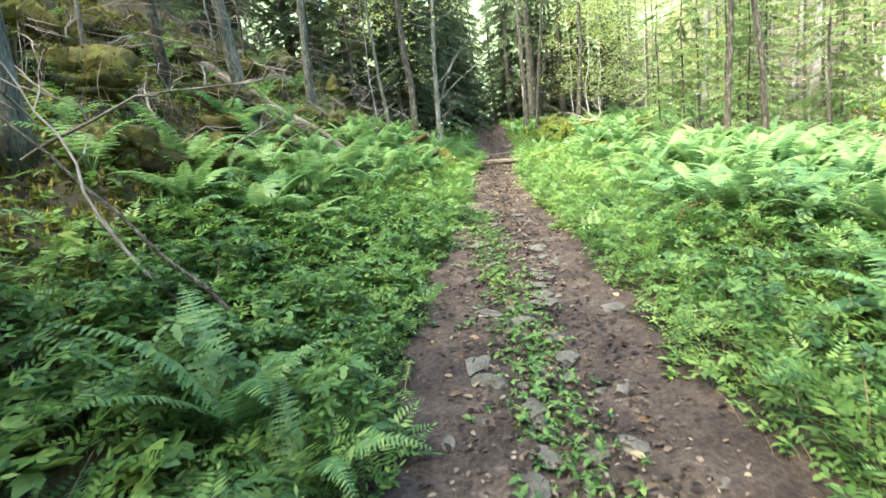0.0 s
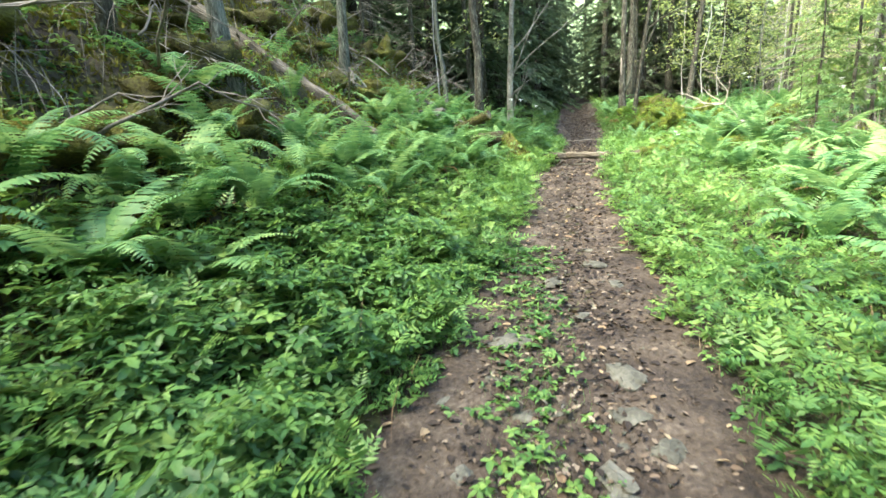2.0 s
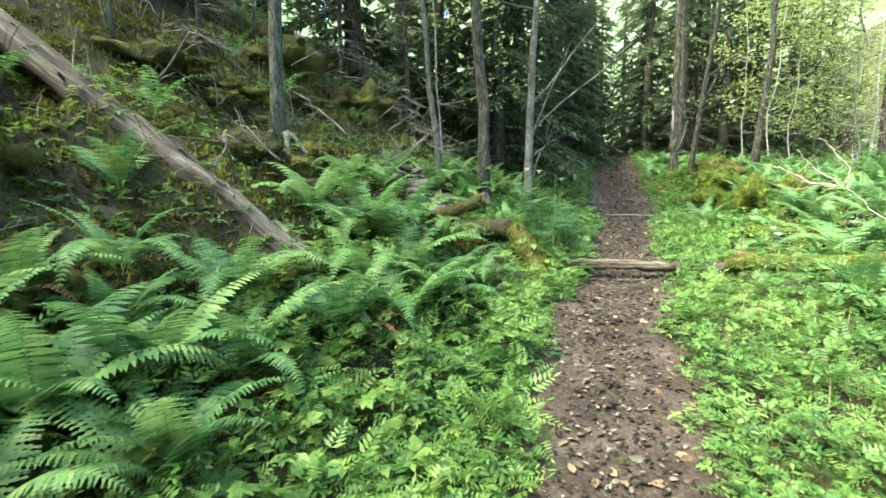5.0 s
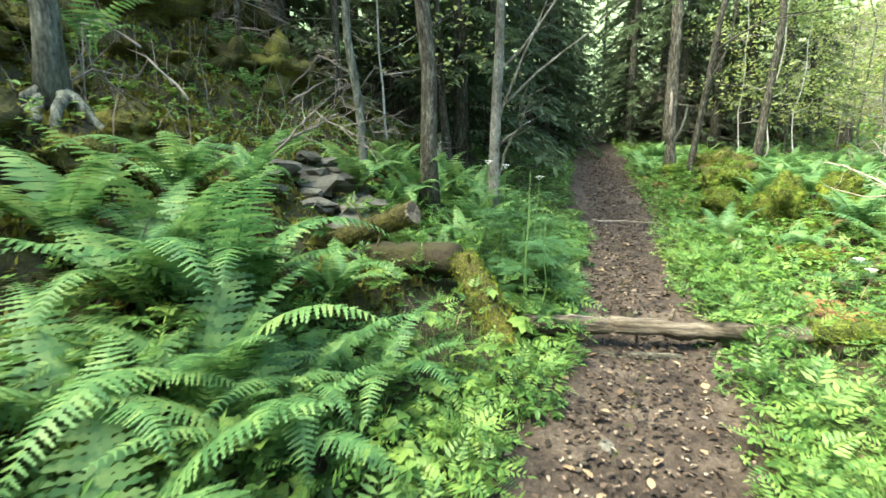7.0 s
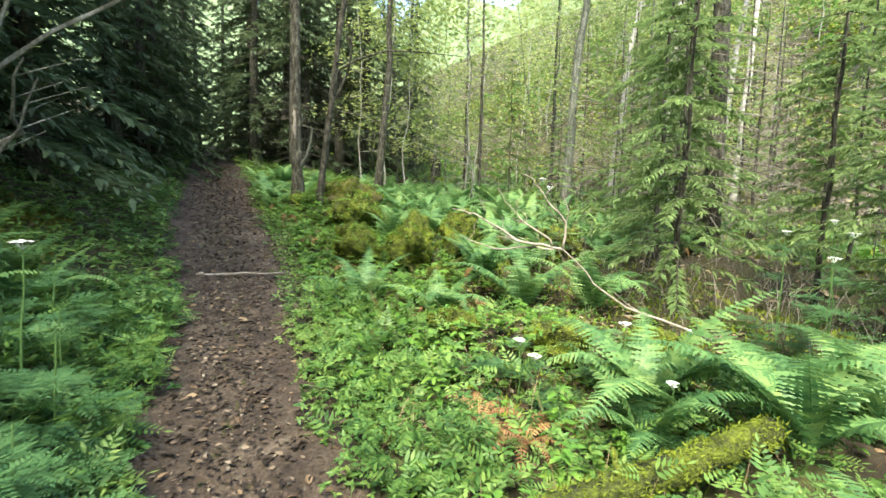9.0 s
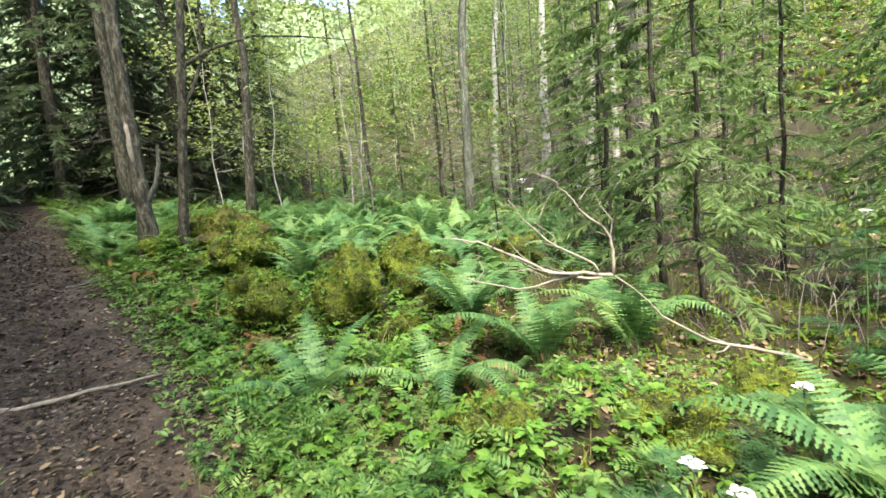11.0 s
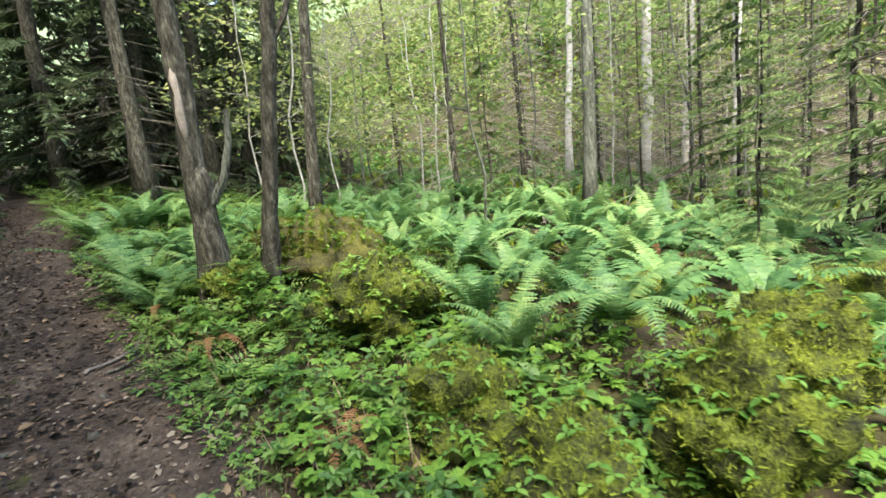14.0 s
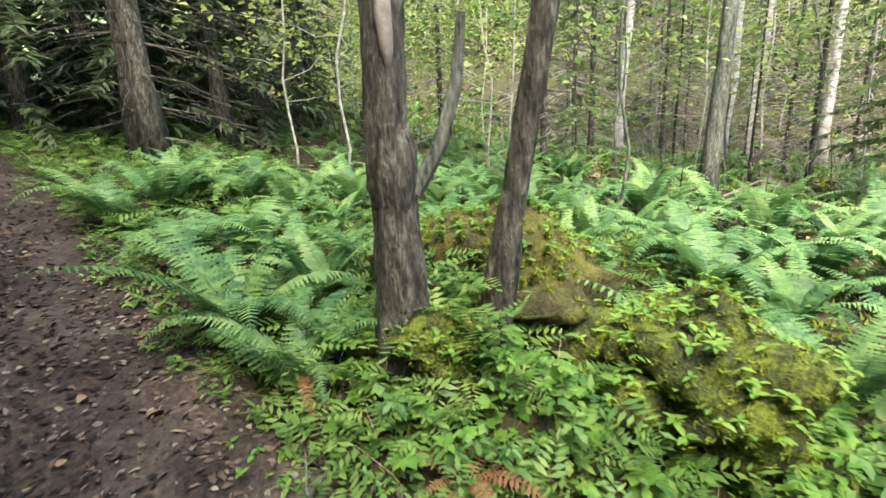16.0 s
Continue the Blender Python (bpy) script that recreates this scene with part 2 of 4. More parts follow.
LEAF_F = np.array([(0, 3, 2, 1), (0, 5, 4, 3)])


def leaves(pos, size, azim, tilt, roll=None, verts=LEAF_V, faces=LEAF_F):
    """Many leaves at once: places (n, 3), lengths, headings and upward tilts in radians."""
    n = len(pos)
    roll = np.zeros(n) if roll is None else roll
    ca, sa, ct, st, cr, sr = np.cos(azim), np.sin(azim), np.cos(tilt), np.sin(tilt), np.cos(roll), np.sin(roll)
    v = verts[None] * size[:, None, None]
    x, y, z = v[..., 0], v[..., 1], v[..., 2]
    y, z = y * cr[:, None] - z * sr[:, None], y * sr[:, None] + z * cr[:, None]
    x, z = x * ct[:, None] - z * st[:, None], x * st[:, None] + z * ct[:, None]
    x, y = x * ca[:, None] - y * sa[:, None], x * sa[:, None] + y * ca[:, None]
    out = np.stack([x, y, z], -1) + pos[:, None, :]
    k = len(verts)
    f = (faces[None] + (np.arange(n) * k)[:, None, None]).reshape(-1, faces.shape[1])
    return out.reshape(-1, 3), f


def fast_mesh(name, verts, faces, material):
    """A mesh from arrays of vertices and equal-sided faces."""
    me = bpy.data.meshes.new(name)
    nf, k = faces.shape
    me.vertices.add(len(verts))
    me.vertices.foreach_set("co", np.ascontiguousarray(verts, np.float32).ravel())
    me.loops.add(nf * k)
    me.loops.foreach_set("vertex_index", np.ascontiguousarray(faces, np.int32).ravel())
    me.polygons.add(nf)
    me.polygons.foreach_set("loop_start", np.arange(0, nf * k, k, dtype=np.int32))
    me.materials.append(material)
    me.update(calc_edges=True)
    me.validate()
    return me


# ---------------- ground and trail ----------------


def axis(lo, hi, fine_lo, fine_hi, step):
    near = np.arange(fine_lo, fine_hi, step)
    grow = lambda start, stop: start + np.sign(stop - start) * np.geomspace(step, abs(stop - start), 34)
    return np.unique(np.round(np.concatenate([near, grow(fine_lo, lo), grow(fine_hi, hi)]), 4))


def build_ground():
    xs, ys = axis(-300, 300, -5, 9, 0.12), axis(-300, 300, -2, 22, 0.12)
    gx, gy = np.meshgrid(xs, ys, indexing="ij")
    gz = height(np.clip(gx, -70, 80), np.clip(gy, -20, 80))
    near = np.clip(1 - np.hypot(gx - 2, gy - 9) / 40, 0, 1)
    side = np.abs(gx - trail_x(gy))
    gz = gz + near * np.clip(side - 0.6, 0, 1) * 0.05 * lumps(gx, gy, 0.55)
    v = np.stack([gx, gy, gz], -1).reshape(-1, 3)
    i, j = np.meshgrid(np.arange(len(xs) - 1), np.arange(len(ys) - 1), indexing="ij")
    a = i * len(ys) + j
    f = np.stack([a, a + len(ys), a + len(ys) + 1, a + 1], -1).reshape(-1, 4)
    me = fast_mesh("ground", v, f, EARTH)
    me.polygons.foreach_set("use_smooth", [True] * len(me.polygons))
    tagged(new("ground", me), "uneven forest floor of dark earth, moss and litter", "ground", kind="structure")


def trail_half(y):
    return np.interp(y, (-8, 2, 4, 6, 7.5, 9.5, 11, 14, 15.5, 17, 19, 26, 40), (0.85, 0.85, 0.8, 0.63, 0.55, 0.58, 0.53, 0.54, 0.64, 0.76, 0.8, 0.75, 0.5))


def build_trail():
    ys = np.arange(-5, 36, 0.06)
    us = np.linspace(-1.25, 1.25, 41)
    gy, gu = np.meshgrid(ys, us, indexing="ij")
    edge = trail_half(gy) + 0.11 * lumps(gy * 1.3, gu * 0 + np.sign(gu), 1.3)
    gx = trail_x(gy) + gu * edge
    prof = np.clip((1.12 - np.abs(gu)) / 0.25, -0.6, 1)
    gz = trail_z(gy) + 0.035 * prof - 0.03 * np.exp(-(gu / 0.5) ** 2) + 0.012 * lumps(gx, gy, 0.33) + 0.006 * lumps(gx + 3, gy, 0.12)
    v = np.stack([gx, gy, gz], -1).reshape(-1, 3)
    i, j = np.meshgrid(np.arange(len(ys) - 1), np.arange(len(us) - 1), indexing="ij")
    a = i * len(us) + j
    f = np.stack([a, a + 1, a + len(us) + 1, a + len(us)], -1).reshape(-1, 4)
    me = fast_mesh("trail", v, f, SOIL)
    me.polygons.foreach_set("use_smooth", [True] * len(me.polygons))
    tagged(new("trail", me), "narrow trodden footpath of brown soil with grit and litter", "trail", kind="structure")


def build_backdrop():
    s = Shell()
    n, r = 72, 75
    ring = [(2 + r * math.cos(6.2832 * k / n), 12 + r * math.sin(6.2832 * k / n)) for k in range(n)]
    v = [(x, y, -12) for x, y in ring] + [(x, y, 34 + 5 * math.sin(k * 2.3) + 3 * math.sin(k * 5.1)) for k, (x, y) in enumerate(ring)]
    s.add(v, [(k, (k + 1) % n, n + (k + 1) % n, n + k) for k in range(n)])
    # The ring glows by itself; no lamp lights it.
    tagged(new("backdrop", s.mesh("backdrop", GLOWING_WOOD)), "ring of distant green woodland with its own glow", "backdrop", kind="structure")


build_ground()
build_trail()
build_backdrop()

# ---------------- trees ----------------


def trunk_shell(h, r, lean=(0, 0), sway=0.05, seed=0, sides=10, rings=14, flare=1.6, rough=0.09):
    s = Shell()
    pts = wander((0, 0, -0.25), (lean[0] * h, lean[1] * h, h), rings, sway, seed)
    radii = []
    for i in range(rings):
        t = i / (rings - 1)
        radii.append(r * (1 - 0.8 * t) * (1 + (flare - 1) * max(0, 1 - t * 12)))
    s.tube(pts, radii, sides, rough, seed)
    return s, pts


def limb_dirs(n, seed, lo, hi, up=(0.1, 0.6)):
    r = random.Random(seed)
    return [(r.uniform(lo, hi), r.uniform(0, 6.283), r.uniform(*up)) for _ in range(n)]


def on_trunk(pts, t):
    k = t * (len(pts) - 1)
    i = min(len(pts) - 2, int(k))
    return pts[i].lerp(pts[i + 1], k - i)


QUAD_V = np.array([(0, 0, 0), (0.5, 0.3, 0.06), (1, 0, -0.08), (0.5, -0.3, 0.06)], float)
QUAD_F = np.array([(0, 3, 2, 1)])


def leaf_cloud(centres, per, spread, size, seed, flat=0.5):
    """Loose bunches of small leaves round the given twig ends."""
    r = np.random.default_rng(seed)
    c = np.repeat(np.array(centres, float), per, axis=0)
    p = c + r.normal(0, 1, c.shape) * np.array([spread, spread, spread * flat])
    n = len(p)
    return leaves(p, r.uniform(0.6, 1.3, n) * size, r.uniform(0, 6.283, n), r.normal(-0.15, 0.35, n), r.normal(0, 0.5, n), QUAD_V, QUAD_F)


def leafy_tree(name, base, h, r, lean, seed, bark, label, limbs=14, start=0.3, per=16, leaf=0.13, spread=0.42, reach=1.6, crown=True, group="", sides=10, rings=14):
    """A broad-leaved tree: trunk, limbs with twigs, and a loose crown of leaves."""
    x, y = base
    ob = thing(name, None, pose(x, y, ground_at(x, y)), label, "tree", group)
    s, pts = trunk_shell(h, r, lean, (0.011 if r < 0.04 else 0.0035) * h * 14 / rings, seed, sides, rings, rough=0.17 if rings > 60 else 0.11)
    part("trunk", s.mesh("trunk", bark, True), ob)
    rnd = random.Random(seed + 5)
    twigs = Shell()
    ends = []
    for k, (t, w, up) in enumerate(limb_dirs(limbs, seed, start, 0.97)):
        p = on_trunk(pts, t)
        ln = reach * (1.15 - 0.6 * t) * rnd.uniform(0.6, 1.2)
        e = p + Vector((math.cos(w) * ln, math.sin(w) * ln, up * ln))
        path = wander(p, e, 5, 0.06 * ln, seed * 31 + k)
        rad = r * (1 - 0.75 * t) * 0.42
        twigs.tube(path, [rad * (1 - 0.85 * i / 4) for i in range(5)], 4)
        for q in path[2:]:
            w2 = rnd.uniform(0, 6.283)
            e2 = q + Vector((math.cos(w2), math.sin(w2), rnd.uniform(-0.1, 0.5))) * ln * 0.35
            twigs.tube([q, e2], [rad * 0.3, rad * 0.1], 3)
            ends += [e2, q]
    part("branchwork", twigs.mesh("branchwork", bark), ob)["kind"] = "stuff"
    if crown:
        v, f = leaf_cloud(ends, per, spread, leaf, seed)
        part("crown", fast_mesh("crown", v, f, TREE_LEAF), ob)["kind"] = "stuff"
    return ob


def spruce(name, base, h, r, seed, label, needle, low=0.06, whorl=0.32, reach=1.7, droop=0.35, dense=1.0, bare_to=0.0, lean=(0, 0), group="", spray_size=(0.14, 0.32), spray_width=0.42, wood_look=None, thin=0.6):
    """A spruce: straight trunk and whorls of drooping boughs with hanging needle sprays."""
    x, y = base
    ob = thing(name, None, pose(x, y, ground_at(x, y)), label, "spruce", group)
    s, pts = trunk_shell(h, r, lean, 0.004 * h, seed, 9, 10)
    part("trunk", s.mesh("trunk", BARK, True), ob)
    rnd = random.Random(seed)
    wood, pos, size, azim, tilt = Shell(), [], [], [], []
    z = low * h
    while z < h * 0.97:
        t = z / h
        for k in range(rnd.randint(3, 5)):
            w = rnd.uniform(0, 6.283)
            ln = (reach * (1 - t) ** 0.75 + 0.12) * rnd.uniform(0.65, 1.15)
            p = on_trunk(pts, t)
            rise = 0.25 if t > 0.7 else -0.05
            side = Vector((math.cos(w), math.sin(w), 0))
            path = [p + side * ln * q + Vector((0, 0, ln * (rise * q - droop * q * q))) for q in (0, 0.5, 1)]
            wood.tube(path, [thin * q for q in (0.014 + 0.01 * ln, 0.01, 0.003)], 3)
            if z < bare_to:
                for _ in range(4):
                    q = rnd.uniform(0.3, 0.95)
                    a = path[0].lerp(path[-1], q)
                    w2 = w + rnd.choice((-1, 1)) * rnd.uniform(0.5, 1.1)
                    wood.tube([a, a + Vector((math.cos(w2), math.sin(w2), -0.35)) * ln * 0.3], [0.005, 0.002], 3)
                continue
            for _ in range(int(dense * (8 + 17 * ln))):
                q = rnd.uniform(0.12, 1.02)
                i = min(1, int(q * 2))
                a = path[i].lerp(path[i + 1], q * 2 - i)
                w2 = w + rnd.choice((-1, 1)) * rnd.uniform(0.35, 1.15)
                pos.append(a)
                size.append(rnd.uniform(*spray_size) * (0.6 + 0.4 * ln))
                azim.append(w2)
                tilt.append(rnd.uniform(-0.75, 0.05))
        z += whorl * rnd.uniform(0.7, 1.3)
    part("branchwork", wood.mesh("branchwork", wood_look or BARK), ob)["kind"] = "stuff"
    if not pos:
        return ob
    v, f = leaves(np.array([tuple(p) for p in pos]), np.array(size), np.array(azim), np.array(tilt), None, QUAD_V * np.array([1, spray_width, 1]), QUAD_F)
    part("needle_foliage", fast_mesh("needle_foliage", v, f, needle), ob)["kind"] = "stuff"
    return ob


def again(ob, x, y, turn, scale=1.0):
    m = pose(x, y, ground_at(x, y), 0, 0, turn) @ Matrix.Scale(scale, 4)
    o = copy_thing(ob, m)
    o.matrix_basis = m
    return o


# the alder pair beside the upper trail
alder = leafy_tree("alder", (3.42, 18.63), 11, 0.095, (0.0, -0.0), 41, BARK, "rough dark alder trunk with a torn pale scar", limbs=9, start=0.42, per=12, sides=22, rings=110)
torn = Shell()
torn.tube([(-0.045, -0.055, 1.15), (-0.052, -0.06, 1.28), (-0.06, -0.062, 1.4), (-0.048, -0.06, 1.55), (-0.052, -0.055, 1.66), (-0.035, -0.048, 1.84)], [0.004, 0.026, 0.034, 0.024, 0.03, 0.004], 9, 0.3, 3)
part("torn_wood", torn.mesh("torn_wood", PALE_TWIG, True), alder, "bare pale torn wood")
collar = Shell()
collar.tube([(0, 0, 0.62 + 0.035 * k) for k in range(12)], [0.076 + 0.03 * math.sin(math.pi * k / 11) for k in range(12)], 20, 0.14, 9)
part("collar", collar.mesh("collar", BARK, True), alder)
snag = Shell()
snag.tube([(0.06, -0.06, 0.72), (0.15, -0.14, 0.92), (0.2, -0.2, 1.17), (0.22, -0.22, 1.42)], [0.035, 0.032, 0.026, 0.018], 8, 0.1, 5)
part("broken_limb", snag.mesh("broken_limb", GREY_BARK), alder, "broken grey limb")
twin = leafy_tree("alder", (3.72, 18.4), 11, 0.06, (0.09, -0.15), 52, BARK, "slender dark alder that leans and forks", limbs=10, start=0.4, per=12, sides=20, rings=110)
fork = Shell()
fork.tube([(0.17, -0.28, 1.75), (0.31, -0.36, 2.0), (0.47, -0.42, 2.4), (0.57, -0.4, 3.3)], [0.03, 0.026, 0.02, 0.01], 7, 0.1, 4)
part("forked_limb", fork.mesh("forked_limb", BARK), twin)
arch = Shell()
arch.tube([(0.21, -0.34, 2.3), (0.57, -0.55, 2.55), (1.0, -0.85, 2.7), (1.5, -1.2, 2.68), (2.1, -1.65, 2.6)], [0.024, 0.02, 0.016, 0.011, 0.005], 6, 0.1, 8)
part("arching_limb", arch.mesh("arching_limb", BARK), twin)

# trees that can be told apart
leafy_tree("aspen", (10.2, 18.45), 14, 0.13, (0.04, -0.03), 61, GREY_BARK, "tall grey-barked aspen in a bed of ferns", limbs=10, start=0.55)
leafy_tree("birch", (14.6, 18.9), 14, 0.14, (0.05, -0.03), 62, BIRCH_BARK, "white-barked birch in sunlight", limbs=12, start=0.45)
leafy_tree("birch", (15.8, 21.6), 13, 0.13, (0.07, -0.06), 63, BIRCH_BARK, "pale birch on the sunny slope", limbs=10, start=0.45)
leafy_tree("birch", (17.3, 18.6), 13, 0.12, (0.07, -0.06), 64, BIRCH_BARK, "pale birch on the sunny slope", limbs=10, start=0.45)
# Rowan and next alder: crowns out of view, enlarged to shade the boulders.
leafy_tree("rowan", (0.0, 14.1), 7.5, 0.085, (0.05, 0.0), 65, ROWAN_BARK, "pale crooked rowan trunk beside the trail", limbs=18, start=0.45, per=16, leaf=0.1, reach=2.2)
leafy_tree("alder", (-0.6, 12.85), 11, 0.095, (-0.02, 0), 66, BARK, "dark rough trunk at the foot of the bank", limbs=26, start=0.5, per=24, reach=3.0, spread=0.5)
leafy_tree("alder", (-1.24, 12.55), 8, 0.05, (-0.06, 0), 67, GREY_BARK, "thin grey trunk on the bank", limbs=8, start=0.5)
# Unseen crown enlarged here too, to shade the upper trail.
leafy_tree("alder", (-1.1, 16.9), 10, 0.09, (-0.04, 0), 68, BARK, "dark trunk in shade on the bank", limbs=20, start=0.5, per=22, reach=2.8, spread=0.5)
leafy_tree("alder", (6.2, 21.3), 12, 0.1, (0.05, 0), 69, BARK, "dark trunk with leafy limbs", limbs=12, start=0.3)
leafy_tree("alder", (-3.05, 3.45), 8, 0.095, (0.0, 0.02), 70, GREY_BARK, "bare grey trunk on the bank", limbs=7, start=0.5)
leafy_tree("hazel", (5.6, 9.4), 8, 0.06, (0.07, 0), 71, BARK, "thin dark leaning stem among ferns", limbs=10, start=0.42, per=26, leaf=0.075)
leafy_tree("hazel", (6.4, 9.4), 8, 0.07, (-0.07, 0), 72, BARK, "thin dark forked stem among ferns", limbs=10, start=0.42, per=26, leaf=0.075)
leafy_tree("alder", (-2.9, 7.4), 9, 0.11, (-0.05, 0), 73, GREY_BARK, "grey trunk high on the mossy bank", limbs=8, start=0.5)
rooted = leafy_tree("alder", (-2.68, 10.42), 9, 0.085, (0.03, 0.02), 74, GREY_BARK, "grey trunk whose bare roots straddle the mossy bank", limbs=8, start=0.5)
for k, (dx, dy) in enumerate(((0.55, -0.35), (0.85, 0.1), (0.5, 0.5), (-0.1, -0.7), (0.3, -0.75))):
    root, z0 = Shell(), ground_at(-2.68, 10.42)
    root.tube([(dx * q + 0.05 * math.sin(7 * q + k), dy * q + 0.05 * math.cos(6 * q + k), ground_at(-2.68 + dx * q, 10.42 + dy * q) - z0 + 0.12 * (1 - q) ** 2 + 0.005) for q in (0, 0.2, 0.4, 0.6, 0.8, 1.0)], [0.05, 0.042, 0.034, 0.027, 0.02, 0.01], 7, 0.15, k)
    part("root", root.mesh("root", GREY_BARK, True), rooted)
leafy_tree("aspen", (15.6, 17.0), 14, 0.1, (0.06, 0), 75, BIRCH_BARK, "slim pale birch on the sunny slope", limbs=10, start=0.5)

# Added out of view: its broad crown shades the first metres of trail.
leafy_tree("alder", (-1.9, -1.5), 12, 0.1, (0.02, 0.02), 77, BARK, "unseen alder added behind the start to shade the trail", limbs=26, start=0.5, per=22, reach=3.0, spread=0.5)

# bleached limbs of the rowan that hang over the trail
rowan_limbs = Shell()
zb = ground_at(0, 14.1)
for k, (z, e) in enumerate(((1.3, (0.75, -0.35, 2.9)), (1.5, (1.7, -0.5, 2.75)), (2.0, (1.5, -0.4, 3.5)), (1.0, (0.45, -0.3, 1.7)), (0.55, (0.5, -0.2, 1.6)))):
    path = wander((0.05 * z, 0, z), e, 7, 0.04, 300 + k)
    rowan_limbs.tube(path, [0.022 - 0.0027 * i for i in range(7)], 5, 0.1, k)
    for i in (3, 4, 5):
        q = path[i]
        rowan_limbs.tube([q, q + Vector((0.12 + 0.05 * i, -0.05, 0.16))], [0.006, 0.002], 4)
o = thing("dead_limb", rowan_limbs.mesh("dead_limb", ROWAN_BARK), pose(0, 14.1, zb), "bleached bare limbs of a crooked rowan", "branch")

# dark spruces round the far trail and on the bank; those behind the start are unseen, added for shade
old = [spruce("spruce", (0.4, 23.2), 13, 0.15, 81, "dark spruce with dense hanging boughs", NEEDLE, dense=2.1, reach=1.9, spray_size=(0.1, 0.23), spray_width=0.42),
       spruce("spruce", (-0.8, 21.5), 14, 0.17, 82, "dark spruce with dense hanging boughs", NEEDLE, dense=2.1, reach=2.0, spray_size=(0.1, 0.23), spray_width=0.42),
       spruce("spruce", (4.85, 24.3), 14, 0.15, 83, "spruce with bare lower boughs", NEEDLE, bare_to=4.2, thin=0.4, reach=1.8, spray_size=(0.1, 0.22))]
spots = ((7.0, 29.2, 0), (4.4, 29.0, 1), (8.0, 26.8, 0), (6.2, 30.8, 1), (9.8, 31.5, 1), (11.2, 29.0, 0), (13.0, 32.0, 1), (4.1, 27.2, 0), (1.2, 26.3, 1), (2.5, 35.0, 1), (4.6, 38.0, 0), (0.9, 30.5, 1), (5.15, 25.8, 2), (5.4, 28.1, 2), (6.9, 26.2, 2), (0.6, 27, 1), (-2.6, 18.5, 1), (-3.8, 15.3, 0), (4.9, 31, 0), (1.2, 33, 1), (3.2, 38, 0),
         (-0.9, 17.4, 1), (-1.4, 20.4, 0), (-5.2, 12.2, 1), (-5.8, 8.6, 2), (-6.8, 5.0, 0), (-7.4, 1.2, 1), (-8.2, 10.6, 0), (-9.5, 7.0, 1), (-6.2, 15.8, 1), (-4.6, 21.0, 0), (-9.0, 14, 2), (-10.5, 3, 0), (-12, 9.5, 1),
         (-6, 25, 0), (-0.5, 19.6, 1), (1.5, 29.5, 0), (-3.4, 19.8, 1), (-1.3, 24.5, 0), (-3.2, 23, 1), (-0.2, 30, 0), (2.2, 36, 1), (5.6, 35, 1), (-5, 17.8, 1), (5.9, 27.2, 0), (6.8, 33, 1), (8.6, 30, 1), (-2.2, 29, 1), (7.6, 31, 0), (9.5, 27.5, 2), (-12.5, 15, 0), (-15, 6, 1), (-14, 20, 0), (-9, 20, 1), (12, 34, 0), (-5.5, -1.5, 0), (-3.4, -0.4, 1), (3.1, -0.9, 0), (0.9, 24.9, 0), (-9, -3, 1), (-2.6, -2.6, 1), (-4.5, -5.5, 0), (2.8, -3.2, 0), (5.2, -1.6, 1), (7.5, -4.5, 0), (4.2, -7, 1), (0.6, -8.5, 0), (-1.5, -6.2, 1), (9.5, -1.0, 0), (8.5, 2.2, 1), (-7.5, -8, 0))
for k, (x, y, kind) in enumerate(spots):
    again(old[kind], x, y, k * 77, 0.85 + 0.3 * ((k * 7) % 5) / 5)

spruce("spruce", (9.5, 14.36), 15, 0.17, 84, "thick grey-brown spruce trunk with bare drooping lower boughs", NEEDLE, bare_to=5.5, low=0.04, whorl=0.26, thin=0.45, reach=2.0, dense=1.6, spray_size=(0.09, 0.2), spray_width=0.32, wood_look=DEAD_WOOD)

# young spruces in fresh green beside the hollow
young = [spruce("young_spruce", (5.75, 12.5), 4.6, 0.028, 91, "young spruce with fresh light green needles", YOUNG_NEEDLE, low=0.16, whorl=0.22, reach=0.95, droop=0.22, thin=0.4, dense=3.4, spray_size=(0.06, 0.14), spray_width=0.36),
         spruce("young_spruce", (6.7, 13.1), 5.6, 0.036, 92, "young spruce with fresh light green needles", YOUNG_NEEDLE, low=0.18, whorl=0.25, reach=1.1, droop=0.22, thin=0.4, dense=3.4, spray_size=(0.06, 0.15), spray_width=0.36)]
for k, (x, y, kind, sc) in enumerate(((7.6, 14.0, 1, 1.1), (8.3, 12.2, 1, 1.0), (7.2, 11.2, 0, 1.0), (9.2, 14.8, 1, 1.2), (10.5, 12.6, 0, 1.2), (6.9, 15.4, 0, 0.5), (11.2, 16.2, 1, 1.1), (9.6, 9.6, 1, 1.0), (8.2, 7.4, 0, 1.1), (12.5, 10, 1, 1.3), (10, 20.5, 0, 1.0), (6.5, 10.9, 1, 0.9), (8.9, 11.0, 1, 1.15), (11.8, 13.4, 1, 1.25), (10.2, 15.8, 0, 0.9))):
    again(young[kind], x, y, k * 53, sc)

# thin leafy saplings that fill the wood beyond the ferns
saplings = [leafy_tree("sapling", (9.5, 24), 8.5, 0.026, (0.03, 0.02), 101, ROWAN_BARK, "thin grey sapling with light green leaves", limbs=17, start=0.12, per=12, leaf=0.12, spread=0.4, reach=1.6, group="saplings of the light wood"),
            leafy_tree("sapling", (12, 22), 9, 0.024, (-0.06, 0.05), 102, GREY_BARK, "thin grey sapling with light green leaves", limbs=18, start=0.14, per=12, leaf=0.12, spread=0.42, reach=1.7, group="saplings of the light wood"),
